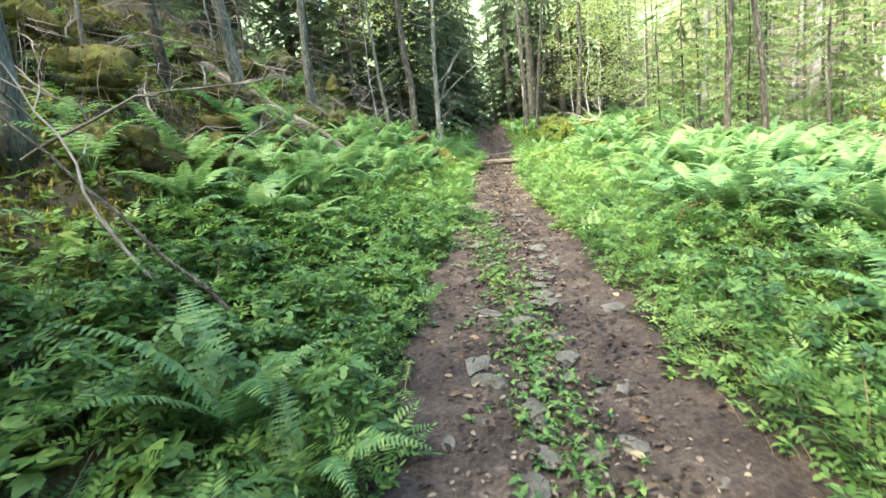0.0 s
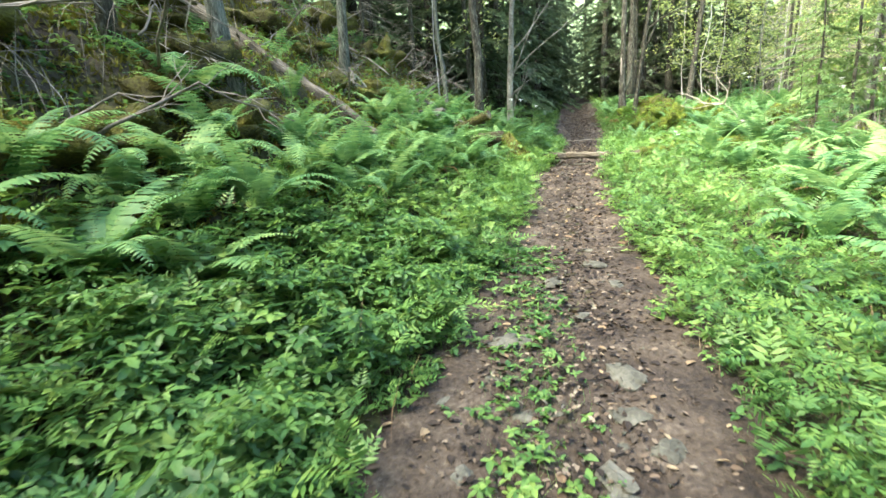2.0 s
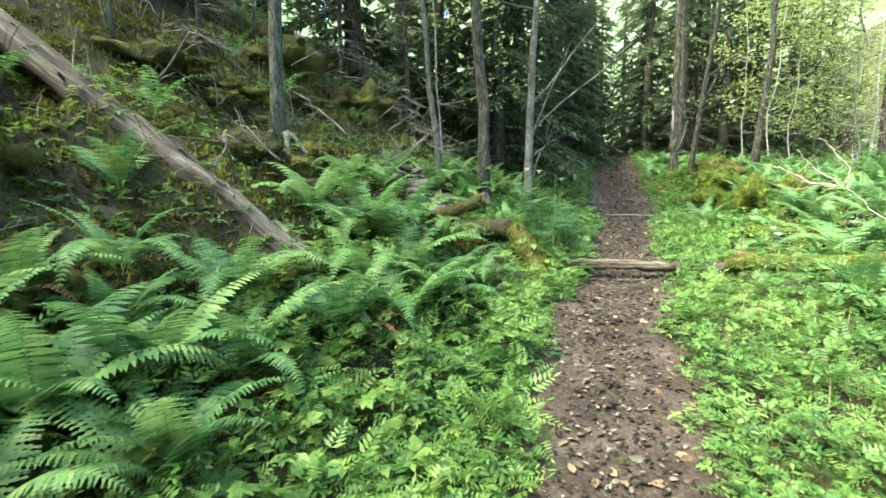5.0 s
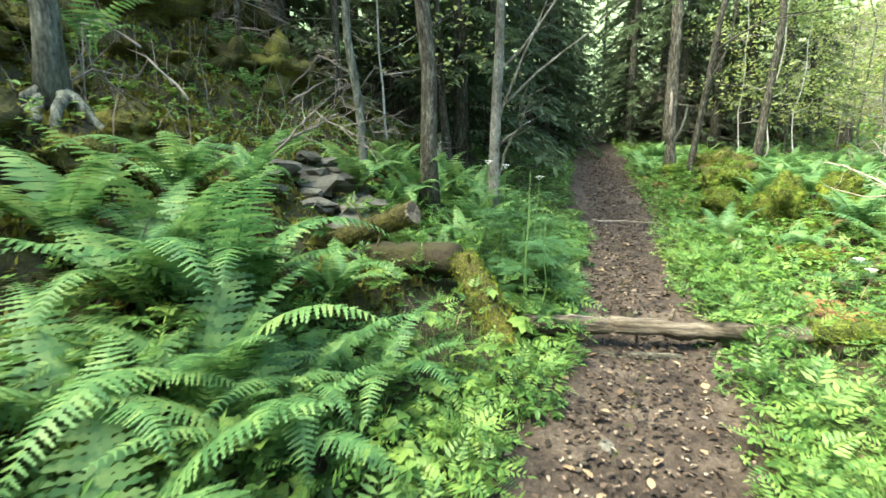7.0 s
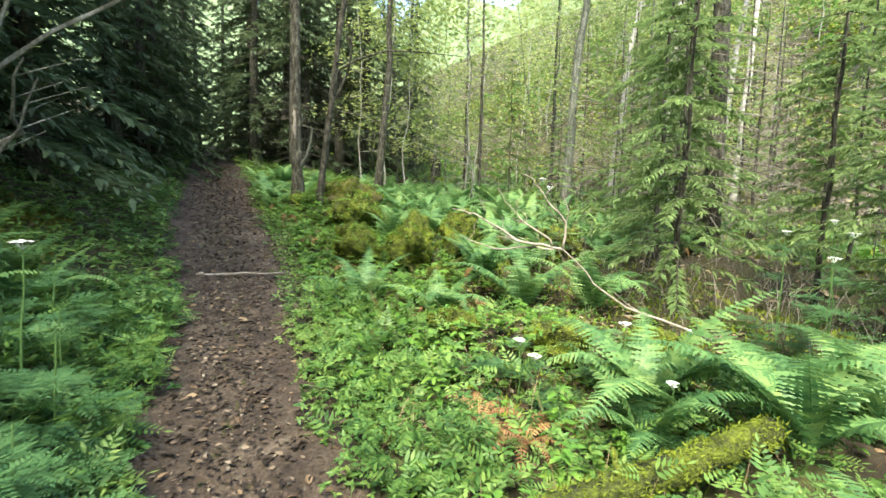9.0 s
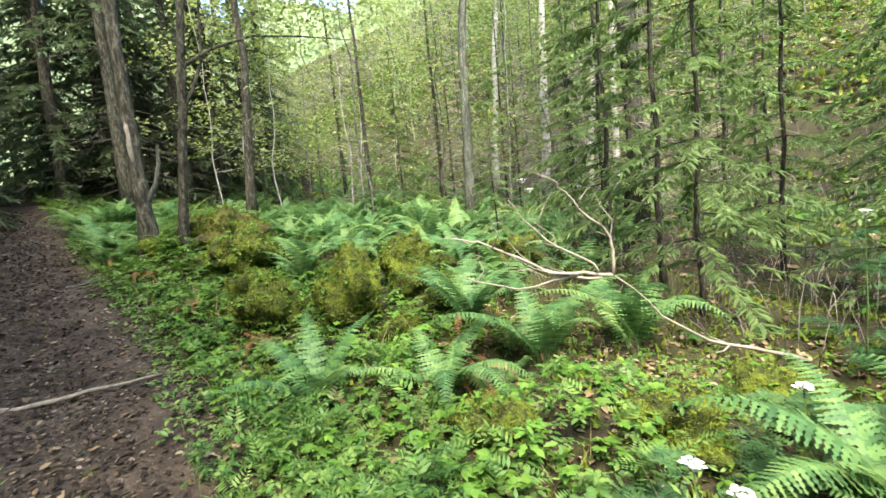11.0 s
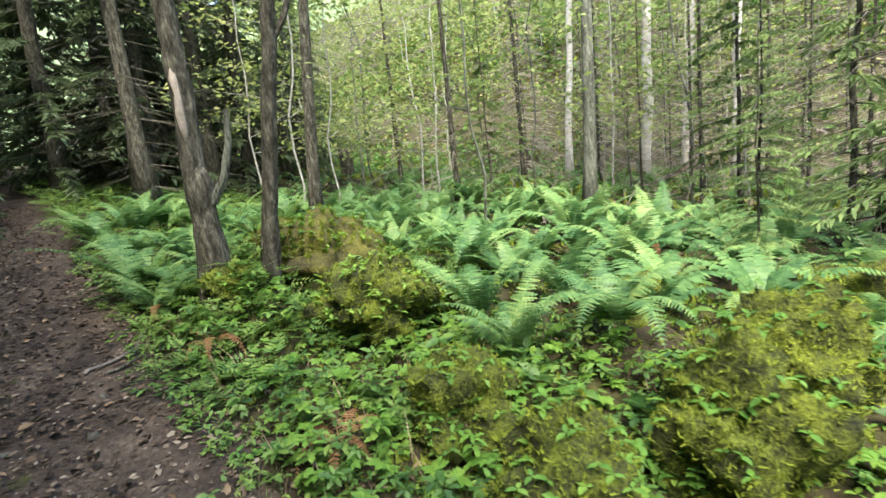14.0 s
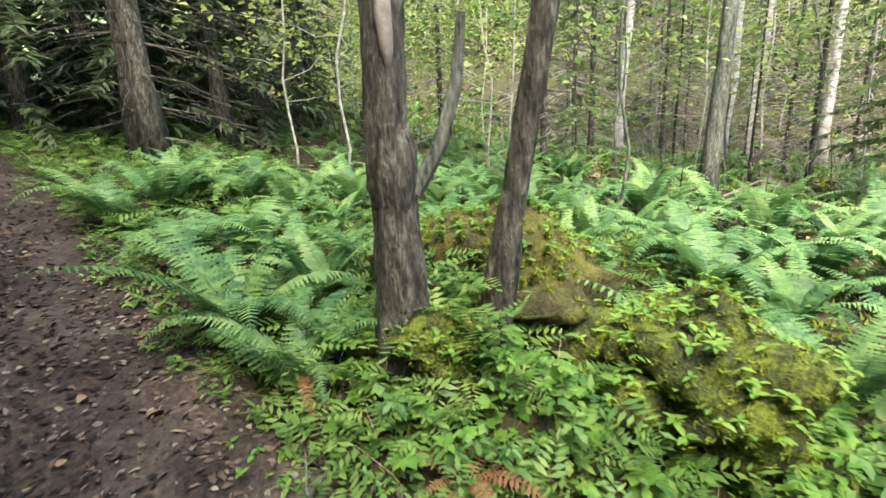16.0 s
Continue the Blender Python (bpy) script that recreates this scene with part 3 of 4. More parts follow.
            leafy_tree("sapling", (14, 25), 8, 0.022, (0.06, -0.05), 103, BIRCH_BARK, "thin pale sapling with light green leaves", limbs=15, start=0.16, per=12, leaf=0.12, spread=0.38, reach=1.4, group="saplings of the light wood")]
placed = 0
while placed < 88:
    x, y = rng.uniform(6, 34), rng.uniform(3, 48)
    if x < 9.5 and y < 20 or (x - trail_x(y)) < 4.5 or math.hypot(x - 14.6, y - 18.9) < 1.5:
        continue
    again(saplings[placed % 3], x, y, rng.uniform(0, 360), rng.uniform(0.6, 1.2))
    placed += 1
for k in range(40):
    again(saplings[k % 3], rng.uniform(24, 46), rng.uniform(6, 46), rng.uniform(0, 360), rng.uniform(0.8, 1.3))
for x, y in ((7.6, 22.6), (8.3, 24.5), (6.8, 24.0), (9.4, 21.5), (-4.2, 9.8), (-3.9, 5.6), (-4.8, 13.2), (12.5, 18.5), (13.2, 16.4), (11.4, 20.2), (-1.9, 15.5), (7.5, 18.9)):
    again(saplings[int(x * 7) % 3], x, y, x * 40, 0.9)

# dry dead spruces that stand as grey twiggy poles
# Twigs use the paler wood to brighten the far slope.
dry = spruce("dead_spruce", (13.0, 17.2), 7, 0.06, 95, "dead spruce pole with dry grey twigs", NEEDLE, low=0.05, whorl=0.22, reach=0.9, droop=0.3, bare_to=9, wood_look=PALE_TWIG, thin=0.4)
for k, (x, y) in enumerate(((11.6, 14.6), (14.6, 15.6), (16.2, 16.4), (15.0, 20.2), (12.2, 21.0), (17.6, 21.2), (18.8, 17.2), (13.8, 13.2), (9.0, 20.6), (-3.6, 6.6), (-4.1, 11.0), (-3.3, 13.6), (-4.4, 4.2), (-2.4, 14.6), (10.8, 24.0))):
    again(dry, x, y, k * 61, 0.7 + 0.12 * (k % 5))

# Paler than dead wood: sun caught on the twigs is put into colour.
brittle = spruce("dead_spruce", (16.8, 20.0), 6, 0.04, 96, "dead spruce with a haze of dry twigs, coloured pale as if sunlit", NEEDLE, low=0.03, whorl=0.15, reach=1.25, droop=0.22, bare_to=9, wood_look=PALE_TWIG, thin=0.35)
for k, (x, y) in enumerate(((15.3, 18.4), (18.4, 19.4), (17.2, 16.2), (19.8, 21.5), (16.0, 23.2), (20.6, 18.2), (18.2, 24.0), (13.6, 19.6), (14.2, 22.2), (21.5, 23.5), (16.4, 14.2), (19.2, 15.0), (12.6, 15.4), (13.9, 17.6), (22.5, 20.0), (11.8, 18.0))):
    again(brittle, x, y, k * 47, 0.75 + 0.13 * (k % 5))

# ---------------- rocks, logs, dead wood ----------------


def moss_on(ob, n, seed, material=MOSS_TUFT, low=-9.0, size=(0.014, 0.034)):
    """Short tufts of moss over a thing's mesh."""
    r = np.random.default_rng(seed)
    co = np.array([tuple(v.co) for v in ob.data.vertices if v.co.z > low])
    p = co[r.integers(0, len(co), n)] + r.normal(0, 0.01, (n, 3))
    blade = np.array([(0, -0.16, 0), (0, 0.16, 0), (1, 0, 0.1)], float)
    v, f = leaves(p, r.uniform(*size, n), r.uniform(0, 6.283, n), r.uniform(-0.3, 1.3, n), r.uniform(-1, 1, n), blade, np.array([(0, 1, 2)]))
    tagged(part("moss", fast_mesh("moss", v, f, material), ob), "yellow-green moss tufts", kind="stuff")


def boulder(base, size, seed, label, material=MOSS, tufts=0, sink=0.3, detail=4, rough=0.5, name="mossy_boulder", moss_look=MOSS_TUFT, moss_low=-0.35, herbs=90):
    bm = bmesh.new()
    bmesh.ops.create_icosphere(bm, subdivisions=detail, radius=1)
    for v in bm.verts:
        p = v.co * 1.3 + Vector((seed * 3.1, seed * 1.7, 0))
        v.co *= 0.85 + rough * noise.noise(p) + rough * 0.5 * noise.noise(p * 2.7) + rough * 0.3 * noise.noise(p * 6) + rough * 0.12 * noise.noise(p * 14)
        v.co = Vector((v.co.x * size[0], v.co.y * size[1], v.co.z * size[2]))
    me = bpy.data.meshes.new(name)
    bm.to_mesh(me)
    bm.free()
    me.materials.append(material)
    me.polygons.foreach_set("use_smooth", [material in (MOSS, BANK_MOSS) or detail > 3] * len(me.polygons))
    x, y = base
    ob = thing(name, me, pose(x, y, ground_at(x, y) + size[2] * (1 - 2 * sink), 0, 0, seed * 47), label, "boulder")
    if tufts:
        moss_on(ob, tufts, seed, moss_look, moss_low * size[2])
        r = np.random.default_rng(seed)
        co = np.array([tuple(v.co) for v in me.vertices if v.co.z > moss_low * size[2]])
        k = tufts // herbs
        p = co[r.integers(0, len(co), k)] * 1.02
        p = np.repeat(p, 3, axis=0) + np.array([0, 0, 0.03])
        v, f = leaves(p, r.uniform(0.03, 0.06, 3 * k), np.tile(np.arange(3) * 2.09, k) + np.repeat(r.uniform(0, 6, k), 3), r.normal(0, 0.3, 3 * k), None)
        tagged(part("sorrel", fast_mesh("sorrel", v, f, LIME), ob), "small green leaves rooted in the moss", kind="stuff")
    return ob


HOLLOW = "boulder under thick yellow-green moss among ferns"
for k, (x, y, sx, sy, sz, tf) in enumerate(((3.98, 15.1, 0.34, 0.33, 0.45, 8000), (4.64, 14.95, 0.3, 0.28, 0.36, 5200), (3.45, 15.62, 0.33, 0.32, 0.33, 6000), (3.67, 16.35, 0.35, 0.3, 0.32, 5000),
                                           (3.48, 18.42, 0.18, 0.26, 0.13, 2500), (4.0, 14.4, 0.17, 0.19, 0.19, 2500), (4.55, 14.35, 0.25, 0.24, 0.25, 3000), (3.3, 13.0, 0.25, 0.2, 0.16, 2500),
                                           (3.75, 12.2, 0.3, 0.25, 0.18, 3000), (4.55, 11.9, 0.28, 0.3, 0.22, 2500), (5.2, 16.0, 0.33, 0.33, 0.26, 2500), (2.95, 14.6, 0.16, 0.15, 0.09, 1500), (6.2, 14.7, 0.42, 0.34, 0.34, 2500))):
    boulder((x, y), (sx, sy, sz), k + 1, HOLLOW, MOSS, tf, 0.24 if k < 4 else 0.34, rough=0.5, herbs=70)
boulder((4.22, 17.62), (0.6, 0.55, 0.44), 34, "dark mound overgrown with olive moss and small green leaves", MOSS, 14000, 0.27, 4, 0.5, moss_low=-0.6, herbs=34)
boulder((4.34, 18.7), (0.72, 0.7, 0.44), 31, "dark rock slab with a cap of moss beside two alders", BANK_MOSS, 16000, 0.22, 4, 0.42, moss_low=0.3)
for k in range(80):
    x, y = -1.8 - 3.0 * rng.random() ** 0.8, 1.5 + 14.5 * rng.random()
    if 7.9 < y < 9.7 or y < 8 and x > -2.2:
        continue
    sx = rng.uniform(0.17, 0.44)
    boulder((x, y), (sx * rng.uniform(0.9, 1.5), sx, sx * rng.uniform(0.45, 0.8)), 40 + k, "boulder under brown-green moss set in the steep bank", BANK_MOSS, 1700, 0.42, 3, 0.85, moss_look=MOSS_DARK)
for k in range(26):
    x, y = rng.uniform(-1.85, -0.75), rng.uniform(11.0, 12.6)
    w = rng.uniform(0.1, 0.24)
    boulder((x, y), (w * 1.3, w, w * rng.uniform(0.35, 0.6)), 80 + k, "dark angular slab in a tumbled heap on the bank", STONE, 0, 0.12, 2, 0.55, "bank_stone")
for k in range(110):
    y = rng.choice([rng.uniform(0.8, 4.5), rng.uniform(0.8, 6.5), rng.uniform(0.8, 18)])
    x = trail_x(y) + rng.normal(0.05, 0.33)
    s = rng.uniform(0.025, 0.095) if y < 6.5 else rng.uniform(0.015, 0.05)
    ob = boulder((x, y), (s * rng.uniform(1, 1.8), s, s * 0.45), 120 + k, "flat grey stone trodden into the trail", STONE, 0, 0.28, 2, 0.45, "trail_stone")
    ob["group"] = "stones on the trail"


def log_thing(name, a, b, r, seed, material, label, category="log", sides=14, rings=16, uneven=0.08, knots=5):
    s = Shell()
    a, b = Vector(a), Vector(b)
    ln = (b - a).length
    pts = wander((0, 0, 0), (0, 0, ln), rings, 0.004 * ln, seed)
    s.tube(pts, [r * (1 - 0.2 * i / rings) for i in range(rings)], sides, uneven, seed)
    m = Matrix.Translation(a) @ (b - a).to_track_quat("Z", "Y").to_matrix().to_4x4()
    ob = thing(name, s.mesh(name, material, True), m, label, category)
    rnd = random.Random(seed)
    for _ in range(knots):
        p = on_trunk(pts, rnd.random())
        w = rnd.uniform(0, 6.283)
        d = Vector((math.cos(w), math.sin(w), 0.3))
        knot = Shell()
        knot.tube([p + d * r * 0.7, p + d * (r + rnd.uniform(0.03, 0.1))], [0.018, 0.008], 5)
        part("branch_stub", knot.mesh("branch_stub", material), ob)
    return ob


cross = log_thing("fallen_log", (0.5, 10.86, 1.56), (2.5, 10.93, 1.55), 0.062, 5, LOG_WOOD, "barkless weathered log lying across the trail", rings=44, uneven=0.15, sides=20)
# Added dark bar in place of the shade beneath the single trail log.
log_thing("fallen_log", (0.8, 10.76, 1.39), (1.95, 10.84, 1.39), 0.032, 6, BARK, "thin dark bar standing for the shade under the trail log", rings=24, uneven=0.15)
mossy = log_thing("fallen_log", (2.3, 10.93, 1.57), (3.75, 10.72, 1.68), 0.075, 7, MOSS, "mossy log end among low plants beside the trail", rings=30, uneven=0.15)
moss_on(mossy, 4200, 71)
bank_log = log_thing("fallen_log", (-1.4, 8.98, 1.68), (-4.3, 8.5, 4.05), 0.135, 8, LOG_WOOD, "split grey log lying down the mossy bank", rings=26, uneven=0.12, knots=9)
log_thing("fallen_log", (-1.42, 9.14, 1.7), (-4.3, 8.68, 4.08), 0.095, 9, LOG_WOOD, "furrowed brown half of a split log on the mossy bank", rings=26, uneven=0.16, knots=3)
stub = log_thing("fallen_log", (-0.24, 10.72, 2.33), (-1.4, 11.15, 1.95), 0.075, 10, BANK_MOSS, "mossy sawn log end poking from the bank", rings=22, uneven=0.14)
log_thing("fallen_log", (-0.02, 11.2, 1.93), (-1.3, 11.5, 1.85), 0.14, 12, EARTH, "rotten dark log stub at the foot of the bank", rings=20, uneven=0.2)
stump = log_thing("rotten_log", (0.42, 10.75, 1.4), (0.04, 11.15, 1.95), 0.13, 13, BANK_MOSS, "rotten log with yellow moss sloping down the bank", "log", rings=14, uneven=0.2)
log_thing("fallen_log", (6.6, 8.2, 1.22), (4.2, 6.6, 1.0), 0.07, 14, DEAD_WOOD, "broken grey log among the ferns", rings=14, uneven=0.12)
log_thing("fallen_log", (13.6, 18.6, 2.35), (15.2, 17.8, 2.9), 0.1, 15, LOG_WOOD, "fallen reddish trunk on the sunny slope", rings=12)
log_thing("tree_stump", (11.3, 26.9, 2.9), (11.3, 26.9, 4.4), 0.24, 16, BARK, "broken dark stump in the wood", "stump", rings=8, uneven=0.15)


moss_on(stub, 2600, 72, MOSS_DARK)
moss_on(stump, 4000, 73)
moss_on(bank_log, 500, 74, MOSS_DARK)
cut = Shell()
cut.tube([(0, 0, -0.012), (0, 0, 0.01)], [0.075, 0.078], 14, 0.05, 3)
part("sawn_end", cut.mesh("sawn_end", LOG_WOOD), stub, "weathered grey-brown sawn end")


def dead_branch(pts, r, seed, label, material=DEAD_WOOD, twigs=6, reach=0.35, name="dead_branch"):
    s = Shell()
    base = Vector(pts[0])
    full = []
    for a, b in zip(pts[:-1], pts[1:]):
        seg = wander(Vector(a) - base, Vector(b) - base, 6, 0.02, seed + len(full))
        full += seg[:-1]
    full.append(Vector(pts[-1]) - base)
    n = len(full)
    s.tube(full, [r * (1 - 0.8 * i / n) for i in range(n)], 6, 0.1, seed)
    rnd = random.Random(seed)
    small = []
    for k in range(twigs):
        i = rnd.randint(n // 5, n - 2)
        p = full[i]
        d = (full[i + 1] - p).normalized() + Vector((rnd.uniform(-1, 1), rnd.uniform(-1, 1), rnd.uniform(-0.4, 0.9)))
        e = p + d.normalized() * reach * rnd.uniform(0.5, 1.2)
        mid = wander(p, e, 4, 0.025, seed + 60 + k)
        small.append(Shell())
        small[-1].tube(mid, [r * 0.4, r * 0.3, r * 0.2, r * 0.08], 4)
        if rnd.random() < 0.5:
            q = mid[2]
            small[-1].tube([q, q + Vector((rnd.uniform(-1, 1), rnd.uniform(-1, 1), rnd.uniform(-0.2, 1))) * reach * 0.3], [r * 0.18, r * 0.06], 3)
    ob = thing(name, s.mesh(name, material, True), Matrix.Translation(base), label, "branch")
    for t in small:
        part("twig", t.mesh("twig", material), ob)
    return ob


PALE = "bleached forked branch lying over the ferns"
dead_branch([(5.1, 11.75, 1.65), (4.54, 12.2, 1.9), (4.21, 12.65, 2.37)], 0.014, 20, PALE, PALE_TWIG, 2)
dead_branch([(4.21, 12.65, 2.37), (3.95, 12.95, 2.42), (3.7, 13.3, 2.66), (3.55, 13.45, 2.7)], 0.013, 21, PALE, PALE_TWIG, 5)
dead_branch([(4.21, 12.65, 2.37), (4.27, 12.68, 2.6), (4.12, 12.9, 2.92), (3.95, 13.05, 3.08)], 0.012, 22, PALE, PALE_TWIG, 4)
dead_branch([(4.15, 12.72, 2.4), (4.0, 12.98, 2.62), (3.85, 13.15, 2.9)], 0.01, 23, PALE, PALE_TWIG, 3)
dead_branch([(4.15, 12.7, 2.36), (3.8, 13.1, 2.34), (3.6, 13.4, 2.45)], 0.009, 24, PALE, PALE_TWIG, 3)
# sticks near the start of the walk
dead_branch([(-1.2, 2.5, 0.62), (-1.68, 2.55, 1.07), (-2.12, 2.68, 1.95), (-2.5, 2.7, 2.6)], 0.014, 30, "bleached thin branch leaning on the bank", PALE_TWIG, 5)
dead_branch([(-1.0, 2.4, 0.6), (-1.7, 2.6, 1.3), (-2.6, 2.8, 2.2), (-3.3, 2.9, 2.9)], 0.016, 31, "dark bare branch leaning on the bank", BARK, 8)
dead_branch([(-2.3, 2.6, 1.0), (-1.7, 2.0, 0.75), (-1.1, 1.95, 0.85)], 0.014, 32, "grey bare branch arching over low plants", DEAD_WOOD, 6)
dead_branch([(-2.9, 3.3, 1.9), (-2.2, 3.6, 2.3), (-1.2, 4.2, 2.45)], 0.016, 33, "grey bare branch reaching from the bank", DEAD_WOOD, 9)
dead_branch([(2.42, 18.43, 2.34), (2.62, 18.47, 2.36), (2.85, 18.52, 2.4)], 0.016, 34, "dry stick at the trail's edge", DEAD_WOOD, 2, 0.15)
dead_branch([(2.5, 18.32, 2.33), (2.72, 18.34, 2.36), (2.98, 18.33, 2.4)], 0.012, 38, "dark dry stick at the trail's edge", BARK, 2, 0.12)
dead_branch([(2.2, 27.5, 3.85), (2.6, 27.0, 4.2), (0.9, 28.0, 5.1)], 0.05, 35, "fallen bare treetop beside the far trail", BARK, 9, 0.8)
dead_branch([(1.5, 15.75, 1.83), (1.9, 15.6, 1.85), (2.45, 15.5, 1.84)], 0.025, 36, "bare pale root worn smooth across the trail", PALE_TWIG, 2, 0.12, "tree_root")
for k in range(46):
    y = rng.uniform(2, 15)
    d = rng.uniform(2.4, 5)
    x = trail_x(y) - d
    z = ground_at(x, y) + rng.uniform(0.1, 0.9)
    w = rng.uniform(0, 6.283)
    ln = rng.uniform(0.6, 1.6)
    dead_branch([(x, y, z - 0.25), (x + 0.5 * ln * math.cos(w), y + 0.5 * ln * math.sin(w), z + 0.1), (x + ln * math.cos(w), y + ln * math.sin(w), z - 0.15)], 0.013, 400 + k, "dry grey brushwood on the mossy bank", DEAD_WOOD, 9, 0.45)
for k in range(14):
    x, y = rng.uniform(8, 18), rng.uniform(10, 22)
    w, ln = rng.uniform(0, 6.283), rng.uniform(1, 2.4)
    z = ground_at(x, y)
    dead_branch([(x, y, z), (x + 0.5 * ln * math.cos(w), y + 0.5 * ln * math.sin(w), z + 0.25), (x + ln * math.cos(w), y + ln * math.sin(w), z + 0.1)], 0.02, 460 + k, "fallen dry branch on the sunny forest floor", DEAD_WOOD, 7, 0.5)

# ---------------- ferns ----------------


def frond_shell(length, pairs, width, arch, seed, fine):
    """One arching frond: midrib and paired leaflets; fine: leaflets with toothed edges."""
    r = random.Random(seed)
    s = Shell()
    rib, tang = [], []
    n = pairs + 6
    x = z = 0.0
    for i in range(n + 1):
        t = i / n
        a = radians(78 - arch * t ** 1.25)
        rib.append(Vector((x, 0.03 * math.sin(3 * t + seed) * length, z)))
        tang.append(Vector((math.cos(a), 0, math.sin(a))))
        x += math.cos(a) * length / n
        z += math.sin(a) * length / n
    for i in range(n):
        w0, w1 = 0.006 * (1 - i / n) + 0.0012, 0.006 * (1 - (i + 1) / n) + 0.001
        y = Vector((0, 1, 0))
        s.add([rib[i] - y * w0, rib[i] + y * w0, rib[i + 1] + y * w1, rib[i + 1] - y * w1], [(0, 1, 2, 3)])
    for i in range(4, n):
        t = (i - 4) / (n - 4)
        ln = width * (1 - t) ** 0.8 * min(1, 0.45 + 2.6 * t) * r.uniform(0.88, 1.08) + 0.008
        for sign in (-1, 1):
            out = (Vector((0, sign, 0)) + tang[i] * r.uniform(0.25, 0.42) - Vector((0, 0, r.uniform(0.05, 0.28)))).normalized()
            nrm = out.cross(tang[i]).normalized()
            up = nrm.cross(out).normalized()
            b = rib[i]
            w = ln * (0.105 if fine else 0.115) + 0.003
            sag = Vector((0, 0, -0.12 * ln))
            if fine:
                k = fine
                top, bot = [], []
                for j in range(k):
                    q = j / k
                    taper = (1 - q) ** 0.7
                    top += [b + out * ln * q + up * w * taper * 0.55 + sag * q * q, b + out * ln * (q + 0.66 / k) + up * w * taper * 1.15 + sag * q * q]
                    bot += [b + out * ln * q - up * w * taper * 0.55 + sag * q * q, b + out * ln * (q + 0.66 / k) - up * w * taper * 1.15 + sag * q * q]
                tip = b + out * ln + sag
                m = len(top)
                s.add(top + bot + [tip], [(j, m + j, m + j + 1, j + 1) for j in range(m - 1)] + [(m - 1, 2 * m - 1, 2 * m)])
            else:
                s.add([b - up * w * 0.5, b + out * ln * 0.45 - up * w + sag * 0.2, b + out * ln + sag, b + out * ln * 0.45 + up * w + sag * 0.2, b + up * w * 0.5], [(0, 1, 2, 3, 4)])
    return s


FINE_FRONDS = [frond_shell(1.0, 30, 0.19, arch, k, 4).mesh("frond", FERN) for k, arch in enumerate((95, 118, 70, 140))]
FRONDS = [frond_shell(1.0, 28, 0.19, arch, k + 40, 0).mesh("frond", FERN) for k, arch in enumerate((95, 118, 70, 140))]
OLD_FROND = frond_shell(0.8, 18, 0.1, 165, 9, False).mesh("frond", BROWN_FERN)
FERN_LABEL = "green fern with a rosette of arching feathery fronds"


def fern(x, y, size, seed, count=8, open_out=0.0, kinds=FRONDS):
    r = random.Random(seed)
    ob = thing("fern", None, pose(x, y, ground_at(x, y) + 0.02, 0, 0, r.uniform(0, 360)), FERN_LABEL, "fern", "ferns beside the trail")
    for k in range(count):
        part("frond", kinds[r.randrange(4)], ob, "", pose(0.03 * math.cos(k), 0.03 * math.sin(k), 0, 0, r.uniform(-6, 16) + open_out, 360 * k / count + r.uniform(-16, 16)) @ Matrix.Scale(size * r.uniform(0.72, 1.12), 4))
    if r.random() < 0.3:
        part("frond", OLD_FROND, ob, "withered brown frond", pose(0, 0, 0, 0, 10, r.uniform(0, 360)) @ Matrix.Scale(size * 0.8, 4))
    return ob


FERNS = [(-0.55, 8.6, 0.9), (4.3, 16.4, 0.8), (4.75, 15.9, 0.9), (-0.95, 9.7, 1.15), (-1.4, 9.95, 1.1), (-0.75, 9.3, 1.0), (-0.95, 8.95, 0.95), (-0.4, 9.15, 0.8), (-1.3, 9.6, 1.0), (-0.85, 8.15, 0.9), (-0.2, 9.8, 0.7), (-1.0, 7.4, 0.85), (-1.15, 6.3, 0.75), (-2.0, 5.4, 1.0), (-1.7, 4.9, 0.8), (-2.2, 6.0, 0.9),
         (-1.02, 9.95, 1.0), (-0.45, 9.5, 0.75), (-0.6, 9.2, 0.7), (-1.75, 10.4, 0.95), (-1.45, 7.95, 0.8), (-2.6, 8.2, 0.7), (-2.7, 6.4, 1.05), (-0.95, 6.8, 0.8), (-1.5, 6.2, 0.9), (-0.95, 1.75, 0.8), (-0.6, 1.5, 0.6),
         (-2.4, 4.5, 1.0), (2.45, 4.1, 1.0), (2.75, 4.5, 0.9), (3.0, 6.0, 0.9), (3.16, 19.6, 1.05), (3.4, 21.9, 0.9), (4.75, 17.0, 0.95), (5.4, 16.6, 0.9), (3.4, 20.6, 0.95), (2.95, 14.15, 0.75), (4.25, 13.9, 0.9), (3.55, 13.55, 0.75),
         (4.3, 13.25, 1.0), (4.75, 12.75, 1.0), (3.7, 11.35, 1.05), (4.4, 11.1, 1.15), (3.35, 11.15, 0.85), (4.05, 10.7, 1.1), (4.9, 10.6, 1.15), (-0.2, 13.2, 0.7), (0.1, 14.7, 0.7), (3.9, 13.4, 0.65), (3.1, 18.98, 0.7), (3.15, 19.5, 0.65)]
fern_spots = list(FERNS)


def clear(x, y, gap):
    return all((x - a) ** 2 + (y - b) ** 2 > (gap * 0.5 * (s + 0.8)) ** 2 for a, b, s in fern_spots)


tries = 0
while len(fern_spots) < 265 and tries < 20000:
    tries += 1
    zone = rng.random()
    if zone < 0.5:
        y = rng.uniform(0.6, 14.5)
        x = trail_x(y) - rng.uniform(1.35, 2.9)
    elif zone < 0.75:
        y = rng.uniform(0.5, 10.2)
        x = trail_x(y) + rng.uniform(1.9, 5.5)
    else:
        x, y = rng.uniform(3.4, 9.2), rng.uniform(14.2, 22.5)
